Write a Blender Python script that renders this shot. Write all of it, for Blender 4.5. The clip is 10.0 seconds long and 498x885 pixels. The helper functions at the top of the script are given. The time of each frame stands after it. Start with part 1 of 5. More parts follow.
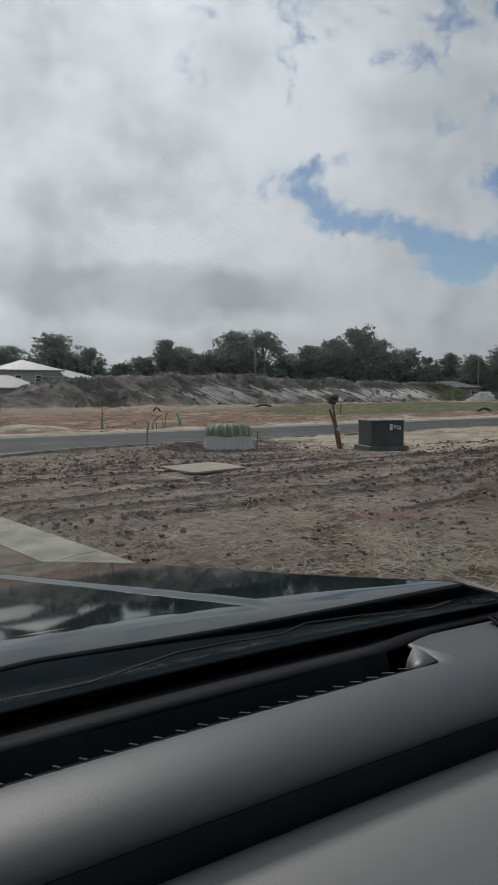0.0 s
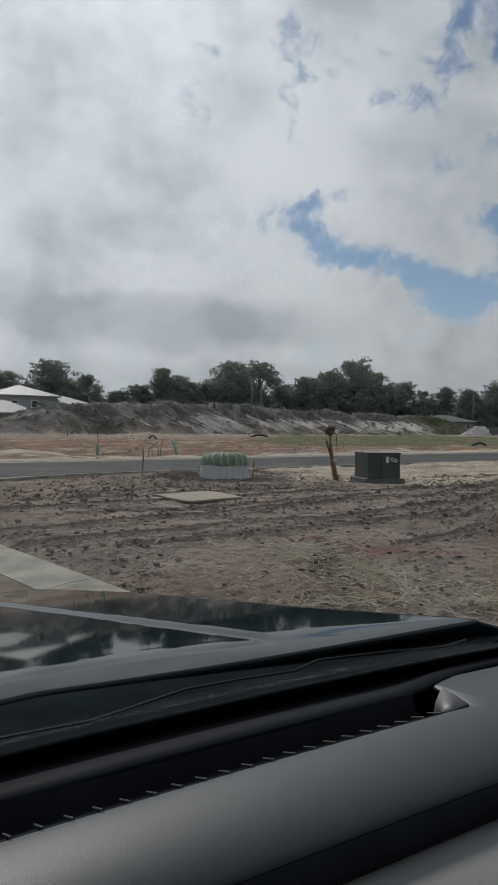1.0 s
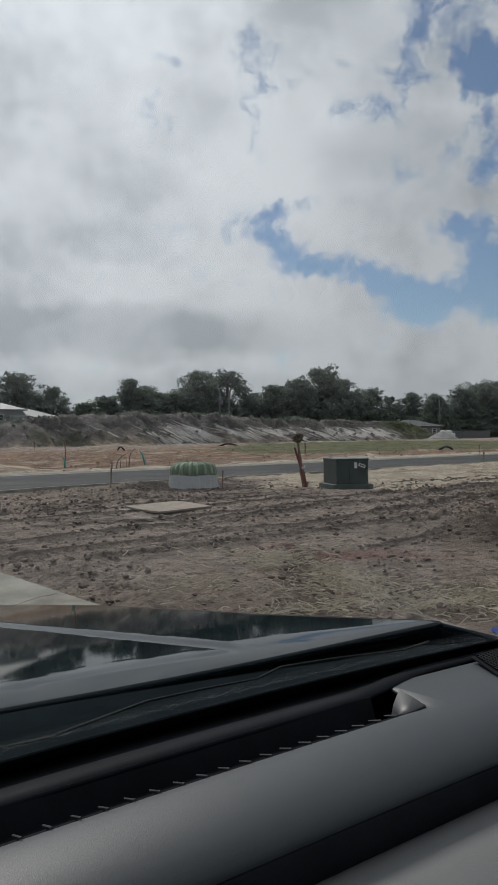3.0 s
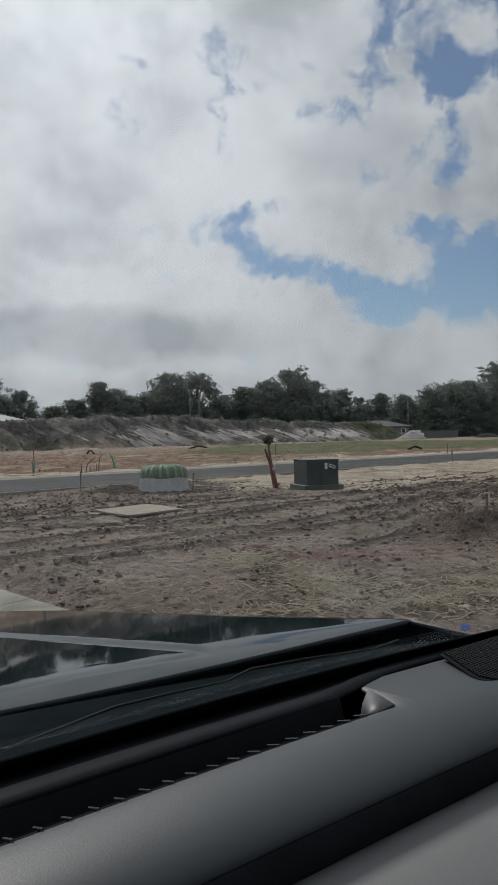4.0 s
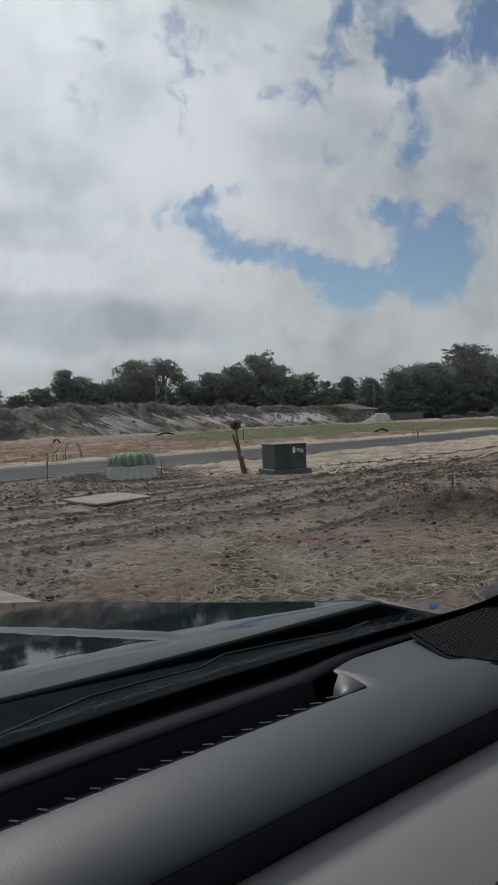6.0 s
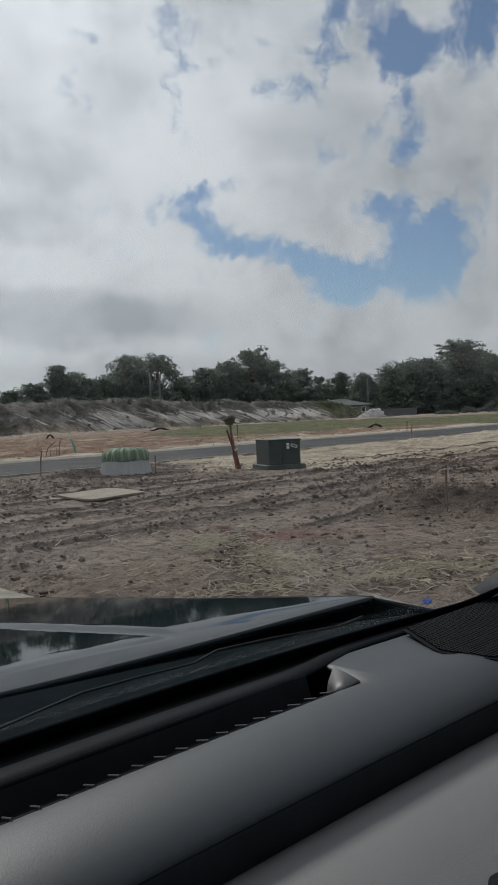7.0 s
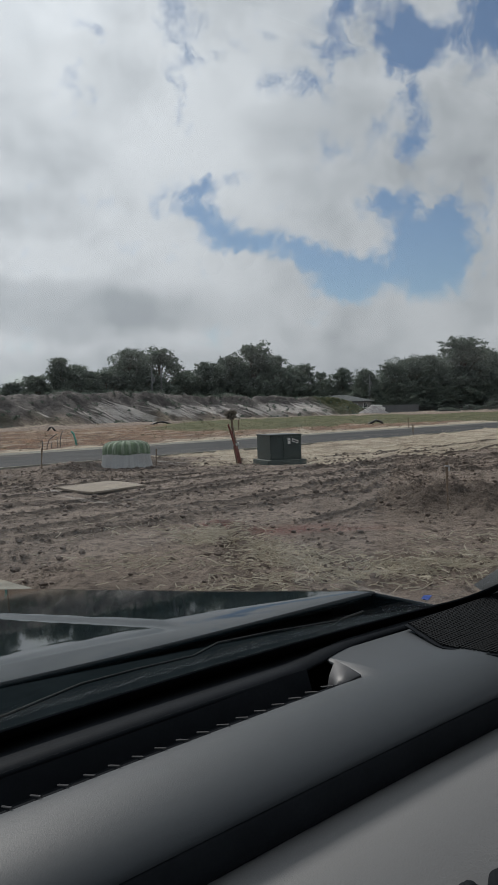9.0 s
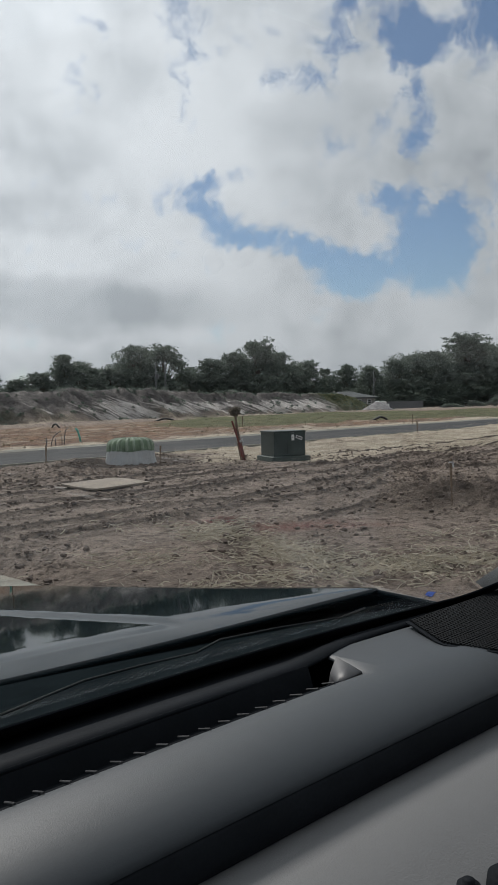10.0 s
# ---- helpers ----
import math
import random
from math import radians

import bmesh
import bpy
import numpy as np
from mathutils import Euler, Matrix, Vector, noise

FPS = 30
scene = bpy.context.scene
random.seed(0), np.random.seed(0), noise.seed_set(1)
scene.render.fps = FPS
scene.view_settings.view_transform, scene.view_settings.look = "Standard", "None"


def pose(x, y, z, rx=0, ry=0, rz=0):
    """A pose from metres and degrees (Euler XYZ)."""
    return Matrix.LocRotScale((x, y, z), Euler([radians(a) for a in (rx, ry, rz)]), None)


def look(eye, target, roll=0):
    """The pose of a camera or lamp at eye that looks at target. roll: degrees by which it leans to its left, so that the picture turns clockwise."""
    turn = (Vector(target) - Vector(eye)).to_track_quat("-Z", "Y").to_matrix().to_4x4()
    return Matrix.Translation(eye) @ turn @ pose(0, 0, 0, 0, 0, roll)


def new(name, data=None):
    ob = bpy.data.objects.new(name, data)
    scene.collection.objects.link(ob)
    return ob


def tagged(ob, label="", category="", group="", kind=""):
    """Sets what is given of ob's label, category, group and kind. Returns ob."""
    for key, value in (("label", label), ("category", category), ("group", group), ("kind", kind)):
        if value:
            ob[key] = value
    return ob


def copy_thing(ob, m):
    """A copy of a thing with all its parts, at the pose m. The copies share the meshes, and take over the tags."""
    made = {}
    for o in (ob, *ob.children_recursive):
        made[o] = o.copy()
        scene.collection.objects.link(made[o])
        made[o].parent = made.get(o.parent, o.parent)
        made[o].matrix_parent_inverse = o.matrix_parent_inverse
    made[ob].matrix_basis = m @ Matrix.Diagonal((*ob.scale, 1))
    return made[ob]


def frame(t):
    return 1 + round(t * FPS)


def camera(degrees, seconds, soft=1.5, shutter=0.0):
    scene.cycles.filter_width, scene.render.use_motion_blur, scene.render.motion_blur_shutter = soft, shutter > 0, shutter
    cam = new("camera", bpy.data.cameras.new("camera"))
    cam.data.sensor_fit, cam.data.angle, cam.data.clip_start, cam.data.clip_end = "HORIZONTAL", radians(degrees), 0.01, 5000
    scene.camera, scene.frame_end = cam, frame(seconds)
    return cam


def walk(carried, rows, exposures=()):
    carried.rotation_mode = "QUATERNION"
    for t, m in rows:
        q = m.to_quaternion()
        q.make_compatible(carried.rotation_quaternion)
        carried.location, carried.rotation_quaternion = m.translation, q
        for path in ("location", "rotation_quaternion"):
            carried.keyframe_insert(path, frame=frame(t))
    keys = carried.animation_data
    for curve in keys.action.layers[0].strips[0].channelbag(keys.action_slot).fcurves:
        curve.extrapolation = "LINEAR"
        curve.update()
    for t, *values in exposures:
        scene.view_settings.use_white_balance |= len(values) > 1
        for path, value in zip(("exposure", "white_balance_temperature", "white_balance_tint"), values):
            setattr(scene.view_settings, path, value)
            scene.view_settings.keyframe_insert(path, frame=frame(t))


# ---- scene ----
cam = camera(36.9, 10.0, soft=0.95)
PATH = [
    (0, (0.025, -0.046, 1.456), (0.014, 1.95, 1.327), -0.3),
    (0.5, (0.002, -0.008, 1.462), (-0.019, 1.991, 1.378), -0.1),
    (1, (-0.009, -0.005, 1.449), (-0.007, 1.994, 1.4), 0.9),
    (1.5, (-0.006, -0.002, 1.445), (0.004, 1.998, 1.412), 0.9),
    (2, (0.003, -0.012, 1.45), (0.027, 1.988, 1.421), 0.3),
    (2.5, (0.007, -0.009, 1.449), (0.056, 1.99, 1.421), -0.1),
    (4, (0.018, 0.007, 1.444), (0.181, 2.001, 1.423), -1.0),
    (4.5, (0.014, 0.003, 1.446), (0.208, 1.994, 1.421), -1.4),
    (5, (0.017, 0.006, 1.446), (0.235, 1.994, 1.41), -1.8),
    (5.5, (0.017, 0.004, 1.447), (0.252, 1.99, 1.396), -2.0),
    (7, (0.018, 0.009, 1.446), (0.281, 1.99, 1.371), -2.1),
    (7.5, (0.017, 0.005, 1.447), (0.281, 1.986, 1.368), -1.9),
    (8, (0.019, 0.015, 1.443), (0.282, 1.996, 1.362), -1.8),
    (8.5, (0.016, 0.012, 1.444), (0.279, 1.993, 1.361), -1.6),
    (9, (0.015, 0.013, 1.443), (0.275, 1.994, 1.354), -1.4),
    (9.5, (0.016, 0.014, 1.443), (0.27, 1.996, 1.347), -1.4),
    (10, (0.018, 0.009, 1.445), (0.267, 1.991, 1.347), -1.5),
]
walk(cam, [(t, look(eye, target, roll)) for t, eye, target, roll in PATH], exposures=[(t, stops, 6390, 10) for t, stops in ((0, -0.02), (0.7, -0.05), (1.5, -0.10), (2.7, -0.08), (4.5, -0.03), (8.5, -0.03), (9.4, 0.04), (10, 0.10))])


# ---- world and sun ----
SUN_AZ, SUN_EL = radians(-24.0), radians(42.0)      # azimuth from +y towards +x
SUN_DIR = Vector((math.sin(SUN_AZ) * math.cos(SUN_EL), math.cos(SUN_AZ) * math.cos(SUN_EL), math.sin(SUN_EL)))
sun_data = bpy.data.lights.new("sun", "SUN")
sun_data.energy, sun_data.angle, sun_data.color = 2.75, radians(8), (1.0, 0.95, 0.88)
sun = new("sun", sun_data)
sun.matrix_world = look(SUN_DIR * 200, (0, 0, 0))


class Graph:
    """Short hand for building node trees."""

    def __init__(self, tree):
        self.tree = tree

    def node(self, kind, **inputs):
        made = self.tree.nodes.new(kind)
        for key, value in inputs.items():
            self.put(made.inputs[key.replace("_", " ")], value)
        return made

    def put(self, socket, value):
        if isinstance(value, bpy.types.NodeSocket):
            self.tree.links.new(value, socket)
        elif value is not None:
            socket.default_value = value

    def math(self, op, a, b=None, c=None, clamp=False):
        made = self.tree.nodes.new("ShaderNodeMath")
        made.operation, made.use_clamp = op, clamp
        for socket, value in zip(made.inputs, (a, b, c)):
            self.put(socket, value)
        return made.outputs[0]

    def vec(self, op, a, b=None, scale=None):
        made = self.tree.nodes.new("ShaderNodeVectorMath")
        made.operation = op
        self.put(made.inputs[0], a)
        self.put(made.inputs[1], b)
        if scale is not None:
            self.put(made.inputs[3], scale)
        return made.outputs["Value"] if op in ("DOT_PRODUCT", "LENGTH", "DISTANCE") else made.outputs[0]

    def noise(self, vector, scale, detail=4.0, rough=0.55, distort=0.0, out="Fac"):
        made = self.node("ShaderNodeTexNoise", Vector=vector, Scale=scale, Detail=detail, Roughness=rough, Distortion=distort)
        return made.outputs[out]

    def ramp(self, value, low, high, smooth=True):
        made = self.tree.nodes.new("ShaderNodeMapRange")
        made.interpolation_type = "SMOOTHSTEP" if smooth else "LINEAR"
        self.put(made.inputs[0], value)
        self.put(made.inputs[1], low)
        self.put(made.inputs[2], high)
        return made.outputs[0]

    def mix(self, fac, a, b, blend="MIX"):
        made = self.tree.nodes.new("ShaderNodeMix")
        made.data_type, made.blend_type = "RGBA", blend
        self.put(made.inputs[0], fac)
        self.put(made.inputs[6], (*a, 1) if isinstance(a, tuple) else a)
        self.put(made.inputs[7], (*b, 1) if isinstance(b, tuple) else b)
        return made.outputs[2]


def way_of(az, el):
    """Unit direction from azimuth (from +y towards +x) and elevation in degrees."""
    a, e = radians(az), radians(el)
    return Vector((math.sin(a) * math.cos(e), math.cos(a) * math.cos(e), math.sin(e)))


def build_world():
    world = bpy.data.worlds.new("sky")
    scene.world = world
    world.use_nodes = True
    tree = world.node_tree
    tree.nodes.clear()
    g = Graph(tree)
    sky = g.node("ShaderNodeTexSky")
    sky.sky_type, sky.sun_disc = "NISHITA", False
    sky.sun_elevation, sky.sun_rotation = SUN_EL, SUN_AZ
    sky.air_density, sky.dust_density, sky.ozone_density = 1.0, 0.6, 2.0
    d = g.node("ShaderNodeTexCoord").outputs["Generated"]
    # warped direction for ragged cloud edges
    warp = g.vec("SUBTRACT", g.noise(d, 7.0, 6.0, 0.6, out="Color"), (0.5, 0.5, 0.5))
    fine = g.vec("SUBTRACT", g.noise(d, 22.0, 5.0, 0.6, out="Color"), (0.5, 0.5, 0.5))
    dw = g.vec("ADD", g.vec("ADD", d, g.vec("SCALE", warp, scale=0.06)), g.vec("SCALE", fine, scale=0.045))

    def blob(az, el, half_az, half_el, tilt=0.0, source=dw, reach=1.0):
        """1 inside a soft ellipse of the sky, falling to 0 at its rim."""
        c = way_of(az, el)
        right = Vector((math.cos(radians(az)), -math.sin(radians(az)), 0))
        up = right.cross(c) * -1 if right.cross(c).z < 0 else right.cross(c)
        ct, st = math.cos(radians(tilt)), math.sin(radians(tilt))
        r2, u2 = right * ct + up * st, up * ct - right * st
        off = g.vec("SUBTRACT", source, tuple(c))
        a = g.math("DIVIDE", g.vec("DOT_PRODUCT", off, tuple(r2)), radians(half_az))
        b = g.math("DIVIDE", g.vec("DOT_PRODUCT", off, tuple(u2)), radians(half_el))
        q = g.math("ADD", g.math("MULTIPLY", a, a), g.math("MULTIPLY", b, b))
        return g.math("SUBTRACT", 1.0, g.math("MULTIPLY", q, reach), clamp=True)

    holes = None
    for az, el, ha, he, tilt, w in HOLES:
        soft_blob = blob(az, el, ha, he, tilt, reach=0.4)
        one = g.math("MULTIPLY", g.math("MULTIPLY", soft_blob, soft_blob), w)
        holes = one if holes is None else g.math("ADD", holes, one)
    rest = g.noise(g.vec("MULTIPLY", d, (1.0, 1.0, 1.6)), 2.6, 6.0, 0.55)
    behind = g.math("MULTIPLY", g.ramp(rest, 0.56, 0.66), g.ramp(g.vec("DOT_PRODUCT", d, (0, 1, 0)), 0.55, 0.2))
    holes = g.math("MAXIMUM", holes, behind)
    wisps = g.noise(g.vec("ADD", d, g.vec("SCALE", fine, scale=0.04)), 15.0, 8.0, 0.62, 0.3)
    clear = g.math("MULTIPLY", g.ramp(g.math("ADD", holes, g.math("MULTIPLY", g.math("SUBTRACT", wisps, 0.5), 3.1)), 0.26, 0.98), 0.93)
    # cloud brightness: billows, grey bases and the glow around the hidden sun
    soft = g.noise(g.vec("MULTIPLY", d, (1.0, 1.0, 1.5)), 4.5, 5.0, 0.5)
    billow = g.noise(dw, 9.0, 5.0, 0.5)
    puffs = g.noise(g.vec("ADD", d, g.vec("SCALE", fine, scale=0.03)), 15.0, 6.0, 0.58)
    tone = g.math("ADD", g.math("MULTIPLY", soft, 0.42), g.math("MULTIPLY", billow, 0.36))
    tone = g.ramp(g.math("MULTIPLY_ADD", puffs, 0.40, tone), 0.32, 0.70)
    for az, el, ha, he, tilt, w in GREYS:
        grey = g.ramp(blob(az, el, ha, he, tilt, g.vec("ADD", d, g.vec("SCALE", warp, scale=0.08))), 0.0, 0.9)
        tone = g.math("SUBTRACT", tone, g.math("MULTIPLY", grey, w), clamp=False)
    tone = g.math("ADD", tone, 0.0, clamp=True)
    near_sun = g.ramp(g.vec("DOT_PRODUCT", d, tuple(SUN_DIR)), 0.60, 1.0)
    low = g.ramp(g.vec("DOT_PRODUCT", d, (0, 0, 1)), 0.0, 0.30)
    cloud = g.mix(tone, CLOUD_DARK, CLOUD_LIGHT)
    gain = g.math("MULTIPLY_ADD", near_sun, 0.50, g.math("MULTIPLY_ADD", low, 0.04, 0.82))
    cloud = g.vec("SCALE", cloud, scale=gain)
    blue = g.vec("MULTIPLY", sky.outputs[0], SKY_TINT)
    col = g.mix(clear, cloud, blue)
    back = g.node("ShaderNodeBackground", Color=col, Strength=0.1)
    tree.links.new(back.outputs[0], g.node("ShaderNodeOutputWorld").inputs[0])


# azimuth, elevation, half widths, tilt, weight of the gaps and of the grey bases
HOLES = [(18.2, 9.4, 5.4, 2.2, -3, 1.0), (22.2, 11.4, 2.8, 2.2, 0, 0.8), (10.0, 11.9, 4.6, 1.2, -10, 0.78), (4.2, 13.8, 2.9, 1.8, -12, 0.68),
         (2.2, 16.2, 2.4, 1.8, -15, 0.55), (5.6, 16.9, 2.8, 0.9, 10, 0.45), (19.4, 13.2, 1.5, 2.5, 10, 0.9), (22.6, 14.0, 1.5, 1.8, 0, 0.55),
         (20.2, 20.6, 1.1, 4.6, 0, 0.55), (19.3, 24.9, 2.4, 2.0, -10, 0.9), (16.3, 27.8, 3.0, 2.8, 0, 0.6), (24.8, 25.5, 2.0, 3.2, 0, 0.85),
         (21.5, 29.5, 4.5, 2.6, 0, 0.7), (13.8, 10.4, 3.6, 1.4, -6, 0.7), (7.0, 13.2, 4.5, 1.5, -8, 0.3), (11.0, 15.5, 9.0, 3.0, 0, 0.16), (18.5, 23.5, 9.0, 6.0, 0, 0.20), (-2.0, 25.0, 9.0, 4.0, 0, 0.10),
          (4.1, 26.7, 2.0, 2.0, 0, 0.42), (-17.6, 21.1, 1.8, 1.6, 0, 0.55)]
GREYS = [(-8.0, 7.6, 15.0, 2.6, -3, 0.55), (-17.0, 9.4, 8.0, 2.2, 4, 0.25), (13.0, 20.5, 6.0, 3.0, 0, 0.32), (0.0, 2.5, 60.0, 2.5, 0, 0.15),
         (-7.0, 14.4, 5.0, 2.0, 6, 0.25), (1.0, 7.5, 8.0, 2.0, 0, 0.25), (17.5, 17.5, 11.0, 7.0, 0, 0.28), (13.0, 26.5, 7.0, 5.0, 0, 0.28), (-2.0, 22.5, 4.0, 3.0, 20, 0.15), (-15.0, 25.5, 5.0, 3.0, 0, 0.2)]
CLOUD_DARK, CLOUD_LIGHT = (3.75, 4.03, 4.3), (6.35, 6.6, 6.85)
SKY_TINT = (0.60, 0.66, 0.70)
build_world()

# direction of the main road
UX, UY = 0.7771, 0.6293

# ---- materials ----
def material(name, color, rough=0.6, metal=0.0, vary=0.15, scale=8.0, bump=0.2, fine=60.0, coat=0.0, ior=1.45, second=None, dirt=0.0, spec=0.5):
    """A procedural surface: base colour varied at two scales, grain as bump."""
    m = bpy.data.materials.new(name)
    m.use_nodes = True
    tree = m.node_tree
    tree.nodes.clear()
    g = Graph(tree)
    p = g.node("ShaderNodeTexCoord").outputs["Object"]
    big = g.noise(p, scale, 5.0, 0.6)
    small = g.noise(p, fine, 4.0, 0.6)
    darker = tuple(c * (1 - vary) for c in color)
    lighter = tuple(min(1, c * (1 + vary)) for c in color) if second is None else second
    col = g.mix(g.ramp(big, 0.3, 0.7), darker, lighter)
    col = g.mix(g.math("MULTIPLY", g.ramp(small, 0.35, 0.75), 0.35), col, tuple(c * (1 - 1.5 * vary) for c in color))
    if dirt:
        col = g.mix(g.math("MULTIPLY", g.ramp(g.noise(p, scale * 0.6, 6.0, 0.7), 0.5, 0.7), dirt), col, (0.30, 0.25, 0.2))
    bs = g.node("ShaderNodeBsdfPrincipled", Base_Color=col, Metallic=metal, IOR=ior)
    bs.inputs["Coat Weight"].default_value = coat
    bs.inputs["Specular IOR Level"].default_value = spec
    bs.inputs["Coat Roughness"].default_value = 0.03
    g.put(bs.inputs["Roughness"], g.math("MULTIPLY_ADD", small, 0.15 if rough > 0.15 else 0.03, max(0.0, rough - 0.07) if rough > 0.15 else rough))
    if bump:
        b = g.node("ShaderNodeBump", Strength=bump, Distance=0.004, Height=g.math("ADD", small, g.math("MULTIPLY", big, 0.5)))
        tree.links.new(b.outputs[0], bs.inputs["Normal"])
    tree.links.new(bs.outputs[0], g.node("ShaderNodeOutputMaterial").inputs[0])
    return m


def ground_material():
    m = bpy.data.materials.new("bare_soil")
    m.use_nodes = True
    tree = m.node_tree
    tree.nodes.clear()
    g = Graph(tree)
    p = g.node("ShaderNodeTexCoord").outputs["Object"]

    def mask(name):
        a = g.node("ShaderNodeAttribute")
        a.attribute_name = name
        return a.outputs["Fac"]

    def soil(a, b, scale, detail=6.0):
        return g.mix(g.ramp(g.noise(p, scale, detail, 0.65), 0.32, 0.68), a, b)

    grit = g.noise(p, 26.0, 6.0, 0.75)
    col = soil((0.230, 0.184, 0.154), (0.420, 0.344, 0.290), 0.9)
    col = g.mix(g.math("MULTIPLY", g.ramp(g.noise(p, 5.0, 6.0, 0.7), 0.50, 0.62), 0.7), col, (0.075, 0.057, 0.046))
    col = g.mix(g.math("MULTIPLY", g.ramp(g.noise(p, 3.2, 9.0, 0.75), 0.52, 0.62), 0.65), col, (0.42, 0.342, 0.285))
    # dark specks: shading of the soil clumps put into the colour
    col = g.mix(g.math("MULTIPLY", g.ramp(g.noise(p, 11.0, 7.0, 0.75), 0.55, 0.63), 0.75), col, (0.055, 0.042, 0.034))
    # dark soil, and along the ruts furrow shade put into the colour
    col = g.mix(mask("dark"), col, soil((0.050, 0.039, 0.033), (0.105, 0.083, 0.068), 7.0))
    clay = g.mix(g.ramp(g.noise(p, 0.6, 9.0, 0.75), 0.48, 0.62), soil((0.19, 0.115, 0.080), (0.31, 0.180, 0.115), 0.25), (0.38, 0.285, 0.205))
    clay = g.mix(g.math("MULTIPLY", g.ramp(g.noise(p, 1.6, 9.0, 0.78), 0.47, 0.58), 0.75), clay, (0.115, 0.085, 0.062))
    lanes = g.node("ShaderNodeCombineXYZ", X=g.vec("DOT_PRODUCT", p, (UX * 0.11, UY * 0.11, 0)), Y=g.vec("DOT_PRODUCT", p, (-UY * 0.8, UX * 0.8, 0))).outputs[0]
    clay = g.mix(g.math("MULTIPLY", g.ramp(g.noise(lanes, 1.0, 9.0, 0.68), 0.52, 0.62), 0.7), clay, (0.46, 0.385, 0.30))
    clay = g.mix(g.math("MULTIPLY", g.ramp(g.noise(lanes, 1.7, 9.0, 0.72), 0.56, 0.66), 0.75), clay, (0.105, 0.088, 0.058))
    col = g.mix(mask("clay"), col, clay)
    sand = soil((0.66, 0.58, 0.46), (0.44, 0.37, 0.285), 1.4)
    swept = g.vec("MULTIPLY", p, (0.38, 1.7, 1.0))
    sand = g.mix(g.math("MULTIPLY", g.ramp(g.noise(swept, 1.0, 9.0, 0.72), 0.51, 0.60), 0.7), sand, (0.215, 0.165, 0.125))
    col = g.mix(g.ramp(g.math("ADD", mask("sand"), g.math("MULTIPLY", g.math("SUBTRACT", g.noise(p, 2.2, 8.0, 0.74), 0.5), 1.3)), 0.35, 0.65), col, sand)
    turf = soil((0.080, 0.094, 0.042), (0.175, 0.165, 0.088), 0.5)
    col = g.mix(g.ramp(g.math("ADD", mask("grass"), g.math("MULTIPLY", g.math("SUBTRACT", g.noise(p, 0.5, 6.0, 0.7), 0.5), 0.8)), 0.35, 0.65), col, turf)
    # the cut bank: dark crumbling top, pale sand run down it in slanting fans
    run = g.math("MULTIPLY_ADD", g.vec("DOT_PRODUCT", p, (0, 0, 1)), 1.7, g.vec("DOT_PRODUCT", p, (UX, UY, 0)))
    drop = g.vec("DOT_PRODUCT", p, (0, 0, 1))
    lay = g.node("ShaderNodeCombineXYZ", X=run, Y=drop, Z=g.vec("DOT_PRODUCT", p, (-UY * 0.2, UX * 0.2, 0))).outputs[0]
    fan = g.noise(g.vec("MULTIPLY", lay, (0.62, 0.26, 0.6)), 1.0, 9.0, 0.72, 0.7)
    thread = g.noise(g.vec("MULTIPLY", lay, (2.8, 0.35, 1.0)), 1.0, 6.0, 0.7)
    bank = soil((0.098, 0.090, 0.087), (0.200, 0.183, 0.175), 0.9)
    bank = g.mix(g.math("MULTIPLY", g.ramp(thread, 0.52, 0.66), 0.40), bank, (0.270, 0.250, 0.238))
    bank = g.mix(g.math("MULTIPLY", g.ramp(g.noise(p, 2.6, 8.0, 0.75), 0.52, 0.62), 0.6), bank, (0.040, 0.035, 0.032))
    col = g.mix(mask("bank"), col, bank)
    fans = g.math("ADD", mask("scree"), g.math("MULTIPLY", g.math("SUBTRACT", fan, 0.5), 2.3))
    fans = g.math("ADD", fans, g.math("MULTIPLY", g.math("SUBTRACT", thread, 0.5), 0.75))
    col = g.mix(g.ramp(fans, 0.30, 0.58), col, soil((0.72, 0.68, 0.64), (0.52, 0.475, 0.44), 0.6))
    col = g.mix(g.ramp(g.math("ADD", mask("rim"), g.math("MULTIPLY", g.math("SUBTRACT", g.noise(p, 0.9, 6.0, 0.7), 0.5), 1.5)), 0.5, 0.8), col, (0.36, 0.33, 0.30))
    col = g.mix(mask("weed"), col, soil((0.05, 0.065, 0.03), (0.11, 0.11, 0.055), 1.2))
    col = g.mix(g.math("MULTIPLY", mask("red"), g.ramp(grit, 0.35, 0.6)), col, (0.30, 0.075, 0.07))
    col = g.mix(g.math("MULTIPLY", g.ramp(grit, 0.47, 0.64), 0.65), col, g.vec("SCALE", col, scale=0.48))
    bs = g.node("ShaderNodeBsdfPrincipled", Base_Color=col, Roughness=0.95)
    bs.inputs["Specular IOR Level"].default_value = 0.2
    h = g.math("ADD", g.math("MULTIPLY", grit, 0.5), g.noise(p, 9.0, 6.0, 0.7))
    b = g.node("ShaderNodeBump", Strength=1.0, Distance=0.15, Height=h)
    tree.links.new(b.outputs[0], bs.inputs["Normal"])
    tree.links.new(bs.outputs[0], g.node("ShaderNodeOutputMaterial").inputs[0])
    return m


